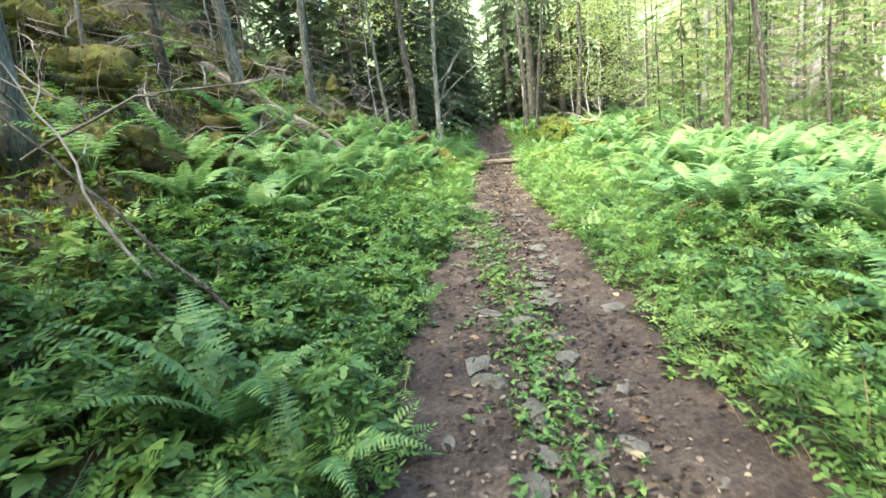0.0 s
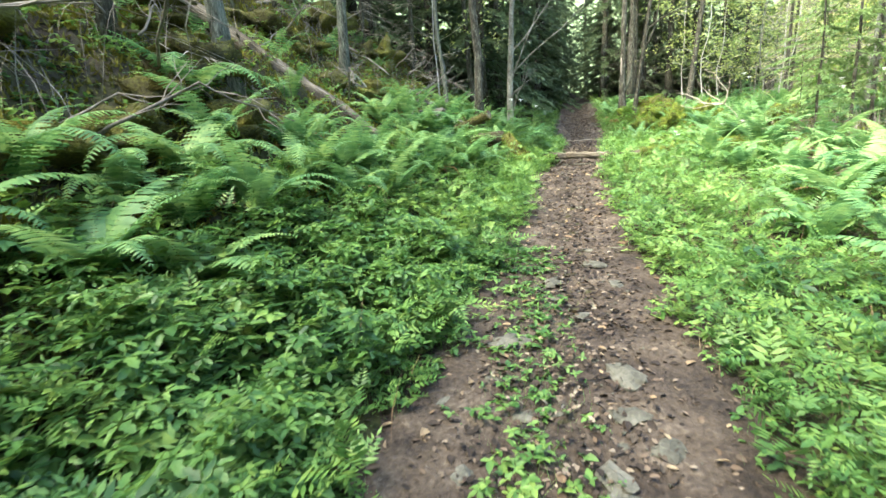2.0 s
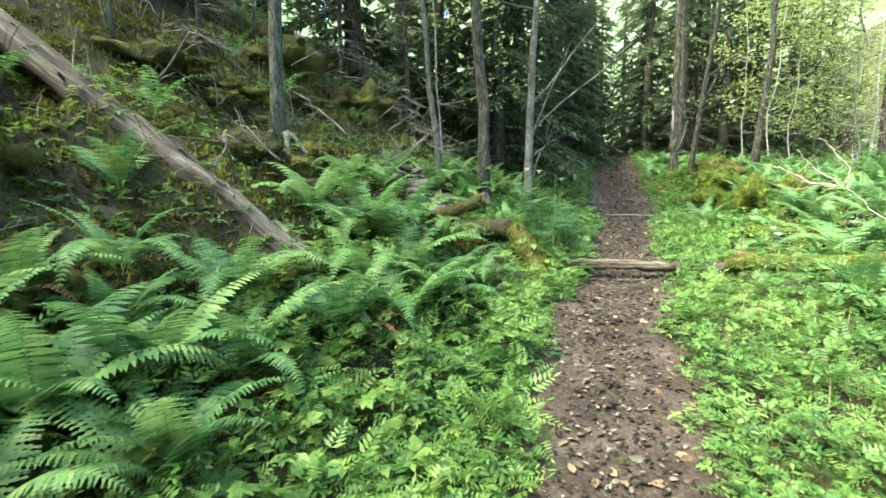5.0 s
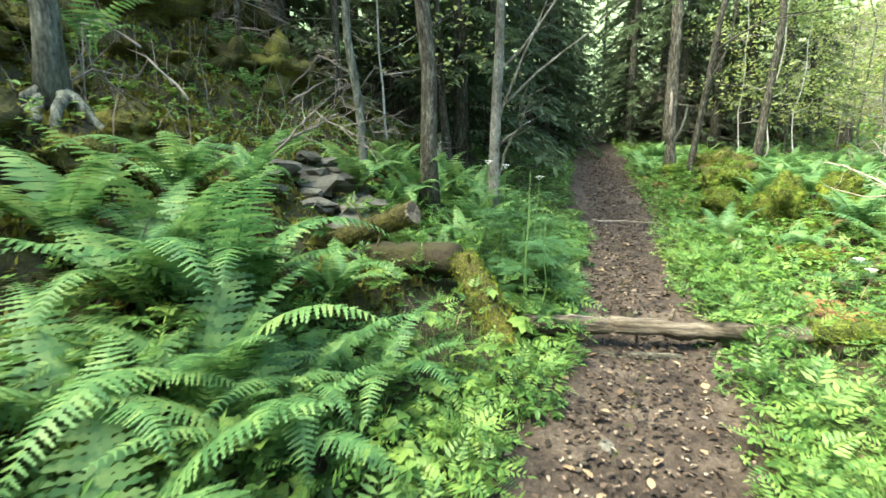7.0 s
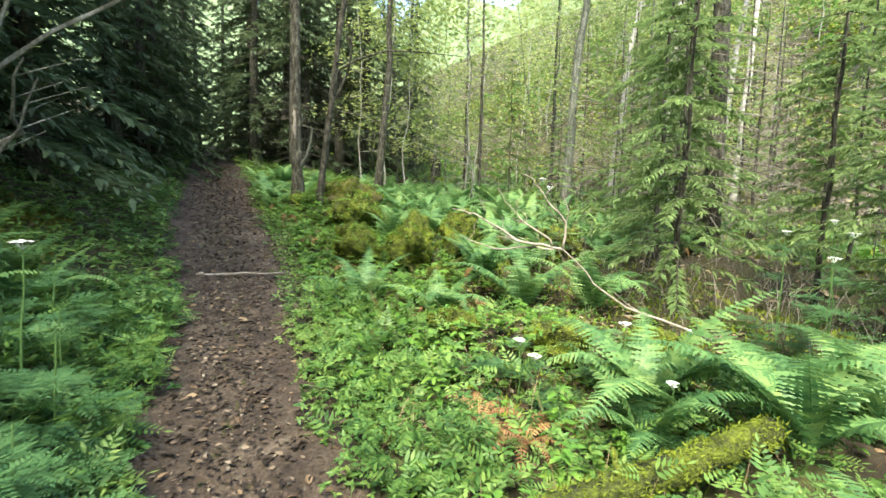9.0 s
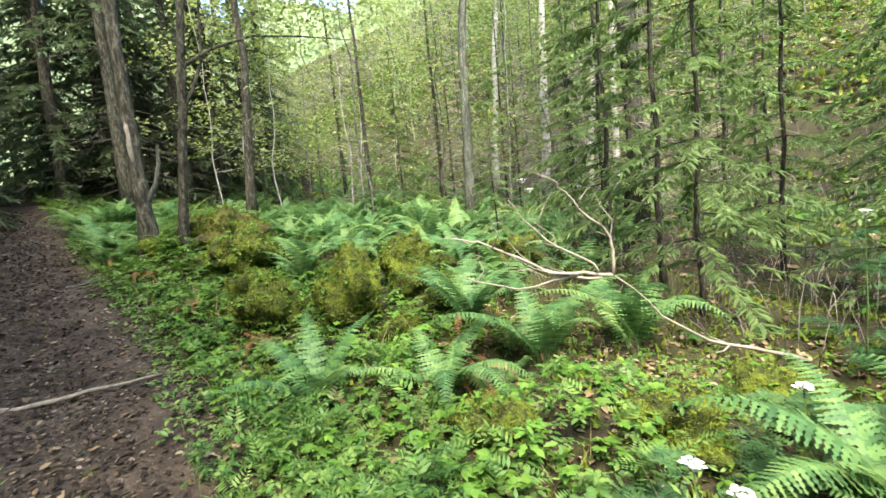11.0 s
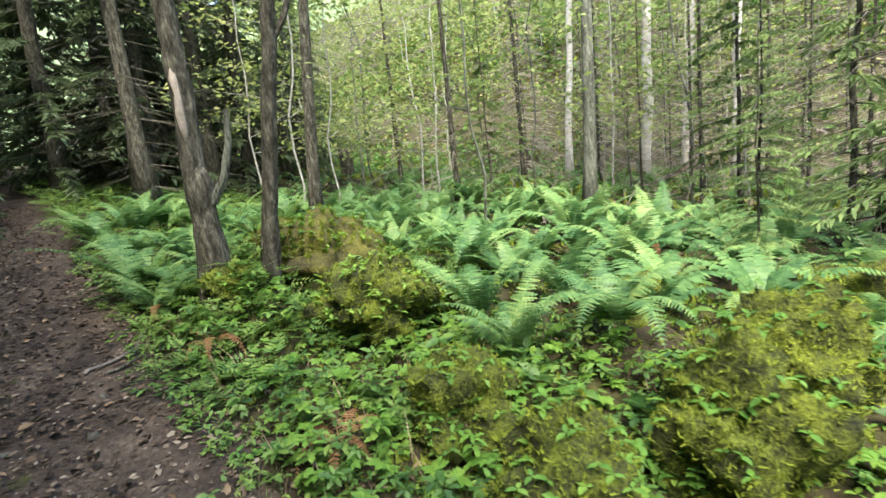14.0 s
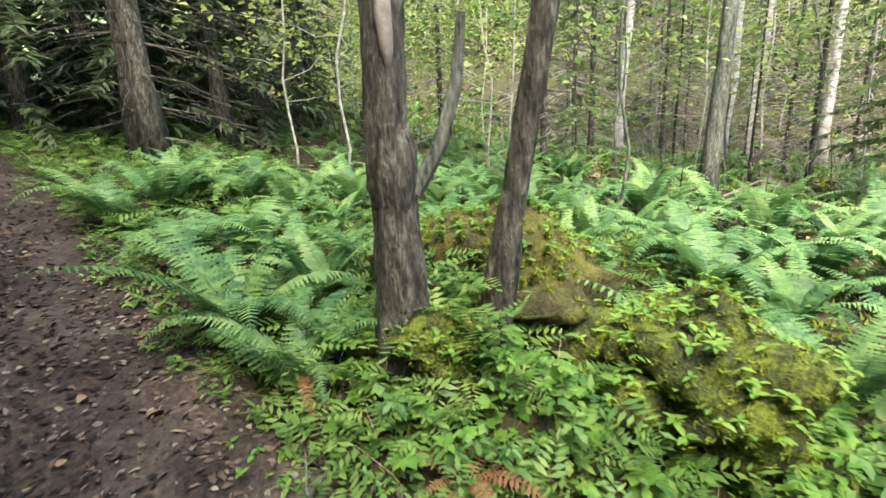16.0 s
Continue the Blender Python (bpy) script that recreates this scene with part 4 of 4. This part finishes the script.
        if x < 4.8 and y < 16.6 or x < 5.2 and y < 19.1 or x - trail_x(y) < 1.35:
            continue
    if zone < 0.5 and y < 6.8 and trail_x(y) - x < 1.95:
        continue
    size = rng.uniform(0.6, 1.05)
    if -1.5 < x < 0.2 and 10.3 < y < 12.4 or -2.7 < x < -1.0 and 1.7 < y < 3.7 or -2.9 < x < -1.2 and 8.2 < y < 9.4:
        continue
    if clear(x, y, 0.5):
        fern_spots.append((x, y, size))
for k, (x, y, s) in enumerate(fern_spots):
    fern(x, y, s, 500 + k, 7 + k % 3, 0, FINE_FRONDS if k < len(FERNS) else FRONDS)

for k, (x, y) in enumerate(((3.12, 18.1), (3.56, 13.62), (3.9, 13.55), (3.65, 13.15), (3.1, 16.7), (2.5, 4.05), (2.8, 11.5), (2.72, 11.8), (-0.72, 8.3), (3.2, 15.4))):
    ob = thing("withered_fern", None, pose(x, y, ground_at(x, y) + 0.02, 0, 0, k * 71), "collapsed rosette of withered brown fern fronds", "fern")
    for j in range(9):
        part("frond", OLD_FROND, ob, "", pose(0, 0, 0, 0, 14 + 4 * (j % 3), 40 * j + 7 * k) @ Matrix.Scale(0.42 + 0.06 * (j % 4), 4))

# ferns further off, beyond counting
simple = [frond_shell(1.0, 13, 0.18, arch, 20 + k, False) for k, arch in enumerate((90, 115, 135))]
far_v, far_f, cnt, left = [], [], 0, 250
while left:
    if rng.random() < 0.7:
        x, y = rng.uniform(4.5, 15), rng.uniform(2, 27)
    else:
        x, y = rng.uniform(-6.5, -0.5), rng.uniform(0, 24)
        if trail_x(y) - x < 2.2 or trail_x(y) - x < 3 and y < 15:
            continue
    if x > 0 and (y < 13.8 and y > 10.5 and x < 9 or x - trail_x(y) < 2.5) or not clear(x, y, 0.5):
        continue
    left -= 1
    size, turn0 = rng.uniform(0.5, 0.9), rng.uniform(0, 360)
    for k in range(7):
        sh = simple[k % 3]
        m = pose(x, y, ground_at(x, y), 0, rng.uniform(-4, 14), turn0 + 51 * k + rng.uniform(-12, 12)) @ Matrix.Scale(size * rng.uniform(0.8, 1.1), 4)
        a = np.array(sh.v) @ np.array(m.to_3x3()).T + np.array(m.translation)
        far_f += [tuple(i + cnt for i in q) for q in sh.f]
        far_v.append(a)
        cnt += len(a)
tagged(new("fern_bed", mesh_of("fern_bed", np.concatenate(far_v), far_f, FERN)), "bed of green ferns under the trees", "ferns", kind="stuff")

# ---------------- low plants ----------------


def cover(name, label, n, where, size, lift, material, seed, tilt=(0.0, 0.35), bunch=4, verts=LEAF_V, faces=LEAF_F):
    """Bunches of small leaves on thin stalks over a stretch of ground."""
    r = np.random.default_rng(seed)
    x, y = where(r, n)
    keep = ~((x > -1.4) & (x < 0.5) & (y > 10.2) & (y < 11.5) & (r.random(n) < 0.75))      # sparse round the log ends at the bank's foot
    keep &= ~((x - trail_x(y) > 1.25) & (y > 11.2) & (y < 14) & (r.random(n) < 0.72) & (material is LEAF))      # moss and litter show there
    keep &= ~((np.abs(y - 10.75) < 0.28) & (x > 2.0) & (x < 3.9) & (r.random(n) < 0.7))      # a mossy log lies there
    keep &= (x - 3.85) ** 2 + (y - 13.35) ** 2 > 0.12
    x, y = x[keep], y[keep]
    n = len(x)
    z = height(x, y)
    h = r.uniform(lift[0], lift[1], n) * np.clip(0.7 + 0.45 * lumps(x, y, 0.9), 0.15, 1.3)
    p = np.repeat(np.stack([x, y, z + h], -1), bunch, axis=0)
    k = len(p)
    a = np.tile(np.arange(bunch) * 6.2832 / bunch, n) + np.repeat(r.uniform(0, 6.283, n), bunch) + r.normal(0, 0.25, k)
    s = r.uniform(size[0], size[1], k) * np.repeat(r.uniform(0.75, 1.25, n), bunch)
    v, f = leaves(p, s, a, r.normal(tilt[0], tilt[1], k), r.normal(0, 0.25, k), verts, faces)
    sv = np.stack([x, y, z - 0.02], -1)
    stalk = np.array([(0, 0.0025, 0), (1, 0.001, 0), (1, -0.001, 0), (0, -0.0025, 0)], float)
    v2, f2 = leaves(sv, h + 0.02, r.uniform(0, 6.283, n), np.full(n, 1.5), None, stalk, np.array([(0, 1, 2, 3)]))
    me = fast_mesh(name, np.concatenate([v, v2]), np.concatenate([f, f2 + len(v)]), material)
    return tagged(new(name, me), label, "plants", kind="stuff")


def feather(pairs=3):
    v, f = [], []

    def leaflet(x, y, ang, ln):
        c, s = math.cos(ang), math.sin(ang)
        for a, w in ((0, 0), (0.45, 0.15), (1, 0), (0.45, -0.15)):
            v.append((x + ln * (a * c - w * s), y + ln * (a * s + w * c), 0.05 * a - 0.12 * (x + a * ln) ** 2))
        k = len(v)
        f.append((k - 4, k - 1, k - 2, k - 3))

    for i in range(pairs):
        x = 0.22 + 0.62 * i / pairs
        for sign in (-1, 1):
            leaflet(x, 0, sign * 1.05, 0.36 * (1 - 0.65 * i / pairs))
    leaflet(0.8, 0, 0, 0.26)
    return np.array(v), np.array(f)


FEATHER_V, FEATHER_F = feather(5)
LOBED_V = np.array([(0, 0, 0), (0.5, 0.32, 0.06), (1, 0, -0.1), (0.5, -0.32, 0.06), (0, 0, 0.004), (0.18, 0.42, 0.02), (0.62, 0.52, -0.08), (0.5, 0.1, 0.055), (0, 0, 0.004), (0.5, -0.1, 0.055), (0.62, -0.52, -0.08), (0.18, -0.42, 0.02)], float)
LOBED_F = np.array([(0, 3, 2, 1), (4, 7, 6, 5), (8, 11, 10, 9)])


def strip(side, near, far, y0, y1, power=1.0):
    def where(r, n):
        y = r.uniform(y0, y1, n)
        d = near + (far - near) * r.random(n) ** power + 0.14 * lumps(y * 1.7, y * 0 + side, 1.4)
        edge = trail_half(y) - 0.55
        return trail_x(y) + side * (d + edge), y
    return where




def toothed(parts=((0, 1.0), (1.15, 0.8), (-1.15, 0.8))):
    """A three-parted leaf; each leaflet is folded along its rib and coarsely toothed."""
    v, f = [], []
    for turn, ln in parts:
        c, s = math.cos(turn), math.sin(turn)
        k = len(v)
        for a, w in ((0.12, 0.0), (0.42, 0.22), (0.55, 0.12), (0.6, 0.0), (0.55, -0.12), (0.42, -0.22), (0.74, 0.17), (1.0, 0.0), (0.74, -0.17)):
            v.append((ln * (a * c - w * s), ln * (a * s + w * c), 0.1 * a - 0.22 * a * a + 0.2 * abs(w)))
        f += [(k, k + 3, k + 2, k + 1), (k, k + 5, k + 4, k + 3), (k + 3, k + 7, k + 6, k + 2), (k + 3, k + 4, k + 8, k + 7)]
    return np.array(v), np.array(f)


TOOTHED_V, TOOTHED_F = toothed()
TREFOIL = dict(bunch=2, verts=TOOTHED_V, faces=TOOTHED_F)
FINE = dict(bunch=2, verts=FEATHER_V, faces=FEATHER_F)
cover("herb_cover", "dense low green herbs along the foot of the bank", 4200, strip(-1, 0.5, 2.3, -0.5, 15, 1.15), (0.04, 0.085), (0.05, 0.36), LEAF, 1, (-0.05, 0.35), **TREFOIL)
cover("herb_cover", "feathery low green herbs along the foot of the bank", 5000, strip(-1, 0.45, 2.4, -0.5, 15, 1.1), (0.11, 0.23), (0.03, 0.36), LEAF, 21, (0.25, 0.45), **FINE)
cover("herb_cover", "feathery low green herbs on the open side of the trail", 5000, strip(1, 0.5, 2.8, -0.5, 14, 1.05), (0.1, 0.22), (0.03, 0.36), LEAF, 23, (0.25, 0.45), **FINE)
cover("herb_cover", "small-leaved low green herbs at the trail's edge", 4000, strip(-1, 0.42, 1.1, -0.5, 22, 1.3), (0.02, 0.05), (0.02, 0.14), LEAF, 2)
cover("herb_cover", "dense low green herbs on the open side of the trail", 4200, strip(1, 0.5, 2.6, -0.5, 14, 1.1), (0.035, 0.08), (0.04, 0.32), LEAF, 3, (-0.05, 0.35), **TREFOIL)
cover("herb_cover", "small-leaved low green herbs at the trail's edge", 4000, strip(1, 0.42, 1.2, -0.5, 22, 1.3), (0.02, 0.05), (0.02, 0.13), LEAF, 4)
LOBES = dict(bunch=3, verts=LOBED_V, faces=LOBED_F)
cover("herb_cover", "broad lobed green leaves beside the mossy boulders", 1700, strip(1, 0.7, 2.6, 12.2, 20, 1.0), (0.045, 0.09), (0.04, 0.26), LEAF, 5, (0, 0.3), **TREFOIL)
cover("herb_cover", "light green lobed leaves beside the mossy boulders", 1700, strip(1, 0.7, 2.6, 12.2, 20, 1.0), (0.035, 0.08), (0.04, 0.24), LIME, 25, (0, 0.3), **LOBES)
cover("herb_cover", "lobed green leaves along the bank", 1500, strip(-1, 0.7, 2.4, 0.5, 12, 1.0), (0.05, 0.11), (0.1, 0.34), LEAF, 26, (0, 0.3), **LOBES)
cover("herb_cover", "tall toothed green leaves in a lush bed along the bank", 3000, strip(-1, 0.6, 1.8, 1.6, 6, 1.2), (0.05, 0.1), (0.12, 0.44), LEAF, 27, (-0.1, 0.3), **TREFOIL)
cover("herb_cover", "tall toothed green leaves on the open side of the trail", 1500, strip(1, 0.9, 2.6, 0.5, 5.5, 1.0), (0.05, 0.1), (0.15, 0.45), LEAF, 29, (-0.1, 0.3), **TREFOIL)
cover("herb_cover", "yellow-green wood sorrel among mossy boulders", 2800, lambda r, n: (r.uniform(2.6, 6.0, n), r.uniform(10.6, 19, n)), (0.02, 0.05), (0.03, 0.12), LIME, 6, (0, 0.3), 3)
cover("herb_cover", "scattered green herbs on the steep bank", 5500, strip(-1, 1.5, 4.8, 0, 17), (0.03, 0.08), (0.03, 0.2), LEAF, 7)
cover("herb_cover", "green herbs on the floor of the light wood", 6000, lambda r, n: (r.uniform(4, 20, n), r.uniform(3, 30, n)), (0.06, 0.13), (0.04, 0.3), LEAF, 8)
# The lighter green is chosen here to paint the slope as sunlit.
cover("herb_cover", "herbs on the far slope in yellow-green that stands for sunlight", 7000, lambda r, n: (r.uniform(11, 44, n), r.uniform(4, 46, n)), (0.14, 0.32), (0.05, 0.4), LIME, 9)
cover("herb_cover", "low green herbs growing on the trail's crown", 900, lambda r, n: (trail_x(1) + 0.05 + r.normal(0, 0.12, n), np.clip(r.uniform(1.0, 6.4, n), 0, 9)), (0.02, 0.05), (0.02, 0.1), LEAF, 10)



def moss_carpet(name, label, n, where, size, seed, material=MOSS_TUFT):
    r = np.random.default_rng(seed)
    x, y = where(r, n)
    z = height(x, y) + 0.02 * lumps(x, y, 0.4)
    blade = np.array([(0, -0.25, 0), (0, 0.25, 0), (1, 0, 0.1)], float)
    v, f = leaves(np.stack([x, y, z], -1), r.uniform(*size, n), r.uniform(0, 6.283, n), r.uniform(-0.1, 1.3, n), None, blade, np.array([(0, 1, 2)]))
    tagged(new(name, fast_mesh(name, v, f, material)), label, "moss", kind="stuff")


moss_carpet("moss_carpet", "olive moss over the steep bank", 120000, strip(-1, 1.6, 6.5, 0, 18), (0.03, 0.085), 61, MOSS_DARK)
moss_carpet("moss_carpet", "yellow-green moss between boulders", 16000, lambda r, n: (r.uniform(2.9, 7.5, n), r.uniform(10.8, 19.5, n)), (0.03, 0.08), 62)
cover("herb_cover", "feathery low green herbs beside the far trail", 3200, strip(1, 0.5, 4.0, 17.5, 30), (0.16, 0.3), (0.05, 0.3), LEAF, 28, (0.15, 0.3), **FINE)
cover("herb_cover", "low green herbs in the shade beside the far trail", 3800, strip(-1, 0.5, 3.2, 13, 28), (0.05, 0.1), (0.05, 0.3), LEAF, 12)
GRASS_V = np.array([(0, 0.01, 0), (0.5, 0.008, 0.02), (1, 0, -0.12), (0.5, -0.008, 0.02), (0, -0.01, 0), (0, 0, 0)], float)


def grass(name, label, n, where, length, seed, material=LEAF):
    r = np.random.default_rng(seed)
    x, y = where(r, n)
    p = np.stack([x, y, height(x, y) - 0.01], -1)
    v, f = leaves(p, r.uniform(*length, n), r.uniform(0, 6.283, n), r.uniform(0.7, 1.5, n), None, GRASS_V[:4] * np.array([1, 0.6 if material is DEAD_WOOD else 1.0, 1]), np.array([(0, 1, 2, 3)]))
    tagged(new(name, fast_mesh(name, v, f, material)), label, "grass", kind="stuff")


grass("grass", "thin green grass at the trail's edge", 7000, strip(-1, 0.45, 1.3, -0.5, 15), (0.06, 0.22), 31)
grass("grass", "thin green grass at the trail's edge", 6000, strip(1, 0.45, 1.5, -0.5, 20), (0.06, 0.2), 32)
grass("grass", "thin green grass on the trail's crown", 1600, lambda r, n: (trail_x(2) + r.normal(0, 0.13, n), r.uniform(1.0, 6.2, n)), (0.04, 0.13), 33)
grass("dry_stems", "dry brown stems under the ferns", 5000, lambda r, n: (lambda x, y: (np.where(np.abs(x - trail_x(y)) < 0.65, x + 1.5, x), y))(r.uniform(-3.5, 6.5, n), r.uniform(0, 20, n)), (0.1, 0.4), 34, LITTER)


grass("dry_brush", "tangle of dry grey twigs on the floor of the wood", 3600, lambda r, n: (r.uniform(8.5, 26, n), r.uniform(7, 32, n)), (0.4, 1.5), 35, DEAD_WOOD)
grass("dry_brush", "tangle of dry brown twigs under the young spruces", 1100, lambda r, n: (r.uniform(4.9, 10, n), r.uniform(10.6, 14.6, n)), (0.2, 0.8), 36, DEAD_WOOD)
grass("dry_brush", "dry grey brush hanging on the upper bank", 900, strip(-1, 3.2, 6.0, 2, 16), (0.3, 1.0), 37, DEAD_WOOD)
moss_carpet("moss_carpet", "yellow and brown moss on the sunny slope", 42000, lambda r, n: (r.uniform(10.5, 46, n), r.uniform(3, 46, n)), (0.12, 0.34), 63)


def litter(name, label, n, where, size, seed, material):
    r = np.random.default_rng(seed)
    x, y = where(r, n)
    z = np.where(np.abs(x - trail_x(y)) < trail_half(y), np.maximum(trail_z(y) + 0.035, height(x, y) + 0.012), height(x, y) + 0.015)
    v, f = leaves(np.stack([x, y, z], -1), r.uniform(*size, n), r.uniform(0, 6.283, n), r.normal(0.05, 0.2, n), r.normal(0, 0.4, n))
    tagged(new(name, fast_mesh(name, v, f, material)), label, "litter", kind="stuff")


on_trail = lambda r, n: (lambda y: (trail_x(y) + r.normal(0, 0.36, n), y))(r.uniform(-1, 26, n))
litter("leaf_litter", "small dead leaves and bits of bark on the trail", 9500, on_trail, (0.012, 0.045), 41, TRAIL_LITTER)
litter("leaf_litter", "dead leaves on the forest floor", 9000, lambda r, n: (r.uniform(-5, 9, n), r.uniform(-1, 23, n)), (0.03, 0.08), 42, LITTER)
litter("leaf_litter", "dead leaves on the far forest floor", 9000, lambda r, n: (r.uniform(7, 24, n), r.uniform(6, 32, n)), (0.06, 0.14), 43, LITTER)

# Pale tones carry the sunshine of the far slope.
litter("leaf_litter", "dry leaves and grass on the far slope, coloured pale as if sunlit", 42000, lambda r, n: (r.uniform(11, 50, n), r.uniform(4, 50, n)), (0.12, 0.34), 44, SUNLIT_LITTER)
litter("leaf_litter", "dark rotting leaves on the trail", 9000, on_trail, (0.02, 0.06), 45, DARK_LITTER)
litter("leaf_litter", "brown leaf litter along the edge of the upper trail", 2400, lambda r, n: (lambda y: (trail_x(y) + r.uniform(0.45, 1.15, n), y))(r.uniform(14, 21, n)), (0.02, 0.055), 47, TRAIL_LITTER)
litter("leaf_litter", "ochre leaf litter between mossy stones", 2600, lambda r, n: (r.uniform(2.3, 5.5, n), r.uniform(11.2, 14.2, n)), (0.03, 0.07), 46, LITTER)


def grit():
    r = np.random.default_rng(51)
    n = 2600
    y = r.uniform(-1, 20, n)
    x = trail_x(y) + r.normal(0, 0.32, n)
    k = np.array([(1, 0, 0), (-1, 0, 0), (0, 1, 0), (0, -1, 0), (0, 0, 0.7), (0, 0, -0.7)], float)
    f = np.array([(0, 2, 4), (2, 1, 4), (1, 3, 4), (3, 0, 4), (2, 0, 5), (1, 2, 5), (3, 1, 5), (0, 3, 5)])
    v, q = leaves(np.stack([x, y, trail_z(y) + 0.022], -1), r.gamma(1.5, 0.0032, n) + 0.0025, r.uniform(0, 6.283, n), r.normal(0, 0.4, n), r.normal(0, 0.5, n), k, f)
    tagged(new("grit", fast_mesh("grit", v, q, STONE)), "grit and small stones on the trail", "grit", kind="stuff")


grit()

# ---------------- flowering umbels ----------------


def umbel_plant(x, y, top, seed, heads=2):
    """A tall umbel plant: hollow stalk, divided leaves and flat white flower heads."""
    r = random.Random(seed)
    z = ground_at(x, y)
    h = max(0.35, top - z)
    ob = thing("umbel_plant", None, pose(x, y, z), "tall green umbel plant with flat white flower heads", "flower", "flowering umbel plants")
    st = Shell()
    st.tube(wander((0, 0, -0.02), (0.03, 0.02, h), 6, 0.012, seed), [0.007, 0.006, 0.006, 0.005, 0.004, 0.003], 5)
    stalk = part("stalk", st.mesh("stalk", STALK), ob)
    tops = [Vector((0.03, 0.02, h))] if heads else []
    for k in range(heads - 1):
        w = r.uniform(0, 6.283)
        e = Vector((0.13 * math.cos(w), 0.13 * math.sin(w), h * r.uniform(0.86, 0.97)))
        side = Shell()
        side.tube([Vector((0.02, 0.01, h * 0.6)), e * 0.7 + Vector((0, 0, h * 0.25)), e], [0.004, 0.003, 0.002], 4)
        part("side_stalk", side.mesh("side_stalk", STALK), stalk)
        tops.append(e)
    for c in tops:
        fl = Shell()
        for _ in range(15):
            w, d = r.uniform(0, 6.283), 0.042 * math.sqrt(r.random())
            p = c + Vector((d * math.cos(w), d * math.sin(w), 0.025 - d * 0.25))
            fl.tube([c - Vector((0, 0, 0.02)), p], [0.001, 0.0008], 3)
            for j in range(5):
                a = 1.2566 * j + w
                q = p + Vector((math.cos(a), math.sin(a), 0.15)) * 0.006
                fl.add([q + Vector((math.cos(a + b), math.sin(a + b), 0.1 * b)) * 0.007 for b in (0, 1.57, 3.14, 4.71)], [(0, 1, 2, 3)])
        part("flower_head", fl.mesh("flower_head", PETAL), stalk, "flat white flower head")
    pos, size, az, ti = [], [], [], []
    for k in range(8):
        w = r.uniform(0, 6.283)
        zz = h * r.uniform(0.1, 0.88)
        reach = 0.34 * (1.15 - 0.6 * zz / h)
        for q in np.linspace(0.2, 1, 6):
            for sgn in (-1, 0, 1):
                pos.append((math.cos(w) * reach * q, math.sin(w) * reach * q, zz + 0.14 * q - 0.12 * q * q))
                size.append(reach * 0.55 * (1.2 - 0.6 * q))
                az.append(w + sgn * 0.85)
                ti.append(r.uniform(-0.35, 0.35))
    v, f = leaves(np.array(pos), np.array(size), np.array(az), np.array(ti), None, FEATHER_V, FEATHER_F)
    part("leaves", fast_mesh("leaves", v, f, PARSLEY), ob)["kind"] = "stuff"


UMBELS = ((5.5, 11.45, 2.57), (6.0, 11.3, 2.66), (5.3, 11.05, 2.41), (3.97, 11.28, 1.98), (3.82, 11.66, 1.96), (3.12, 11.94, 1.87), (3.5, 11.1, 1.8), (4.92, 13.7, 3.02),
          (0.07, 12.4, 2.71), (0.1, 12.06, 2.62), (0.58, 12.5, 2.55), (0.45, 11.7, 2.1), (0.7, 11.55, 2.08), (0.26, 12.15, 2.66), (0.07, 11.75, 2.42), (0.5, 10.95, 2.6), (0.62, 11.2, 2.3), (0.4, 12.9, 2.4), (0.72, 12.2, 2.2), (0.55, 13.5, 2.4), (0.6, 11.9, 2.3), (0.5, 11.4, 2.35), (0.66, 12.75, 2.2))
for k, (x, y, top) in enumerate(UMBELS):
    umbel_plant(x, y, top, 700 + k, 1 + (k * 5) % 2 if k < 8 else int(k in (8, 10, 13)))

# ---------------- broad-leaved herbs that stand out at the trail's edges ----------------
HERB_LEAVES = [fast_mesh("leaf", TOOTHED_V, TOOTHED_F, m) for m in (LEAF, LIME)]
HERB_STEM = Shell()
HERB_STEM.tube([(0, 0, -0.03), (0.02, 0.01, 0.45), (0.05, 0.0, 1.0)], [0.009, 0.007, 0.004], 5)
HERB_STEM = HERB_STEM.mesh("stem", STALK)


def herb(x, y, tall, seed, look):
    """One upright herb: a stem and toothed leaves in a rising spiral."""
    r = random.Random(seed)
    ob = thing("woodland_herb", None, pose(x, y, ground_at(x, y), r.uniform(-8, 8), r.uniform(-8, 8), r.uniform(0, 360)), "low woodland herb with toothed green leaves on an upright stem" if look == 0 else "low herb with fresh light green toothed leaves", "herb", "herbs at the trail's edge")
    part("stem", HERB_STEM, ob, "", Matrix.Diagonal((tall, tall, tall, 1)))
    for k in range(7):
        q = 0.3 + 0.7 * k / 6
        size = tall * r.uniform(0.34, 0.48) * (1.1 - 0.35 * q)
        part("leaf", HERB_LEAVES[look], ob, "", pose(0.05 * tall * q, 0, tall * q, 0, r.uniform(-25, 20), 137.5 * k + r.uniform(-20, 20)) @ Matrix.Scale(size, 4))


herb_rng = random.Random(77)
for k in range(90):
    left_side = k % 3 == 0
    y = herb_rng.uniform(1.8, 6.5) if left_side else herb_rng.uniform(10.9, 18.2)
    off = trail_half(y) + herb_rng.uniform(0.2, 1.0 if left_side else 1.3)
    herb(float(trail_x(y) + (-off if left_side else off)), y, herb_rng.uniform(0.2, 0.36) if left_side else herb_rng.uniform(0.18, 0.32), 900 + k, 0 if left_side or k % 2 else 1)
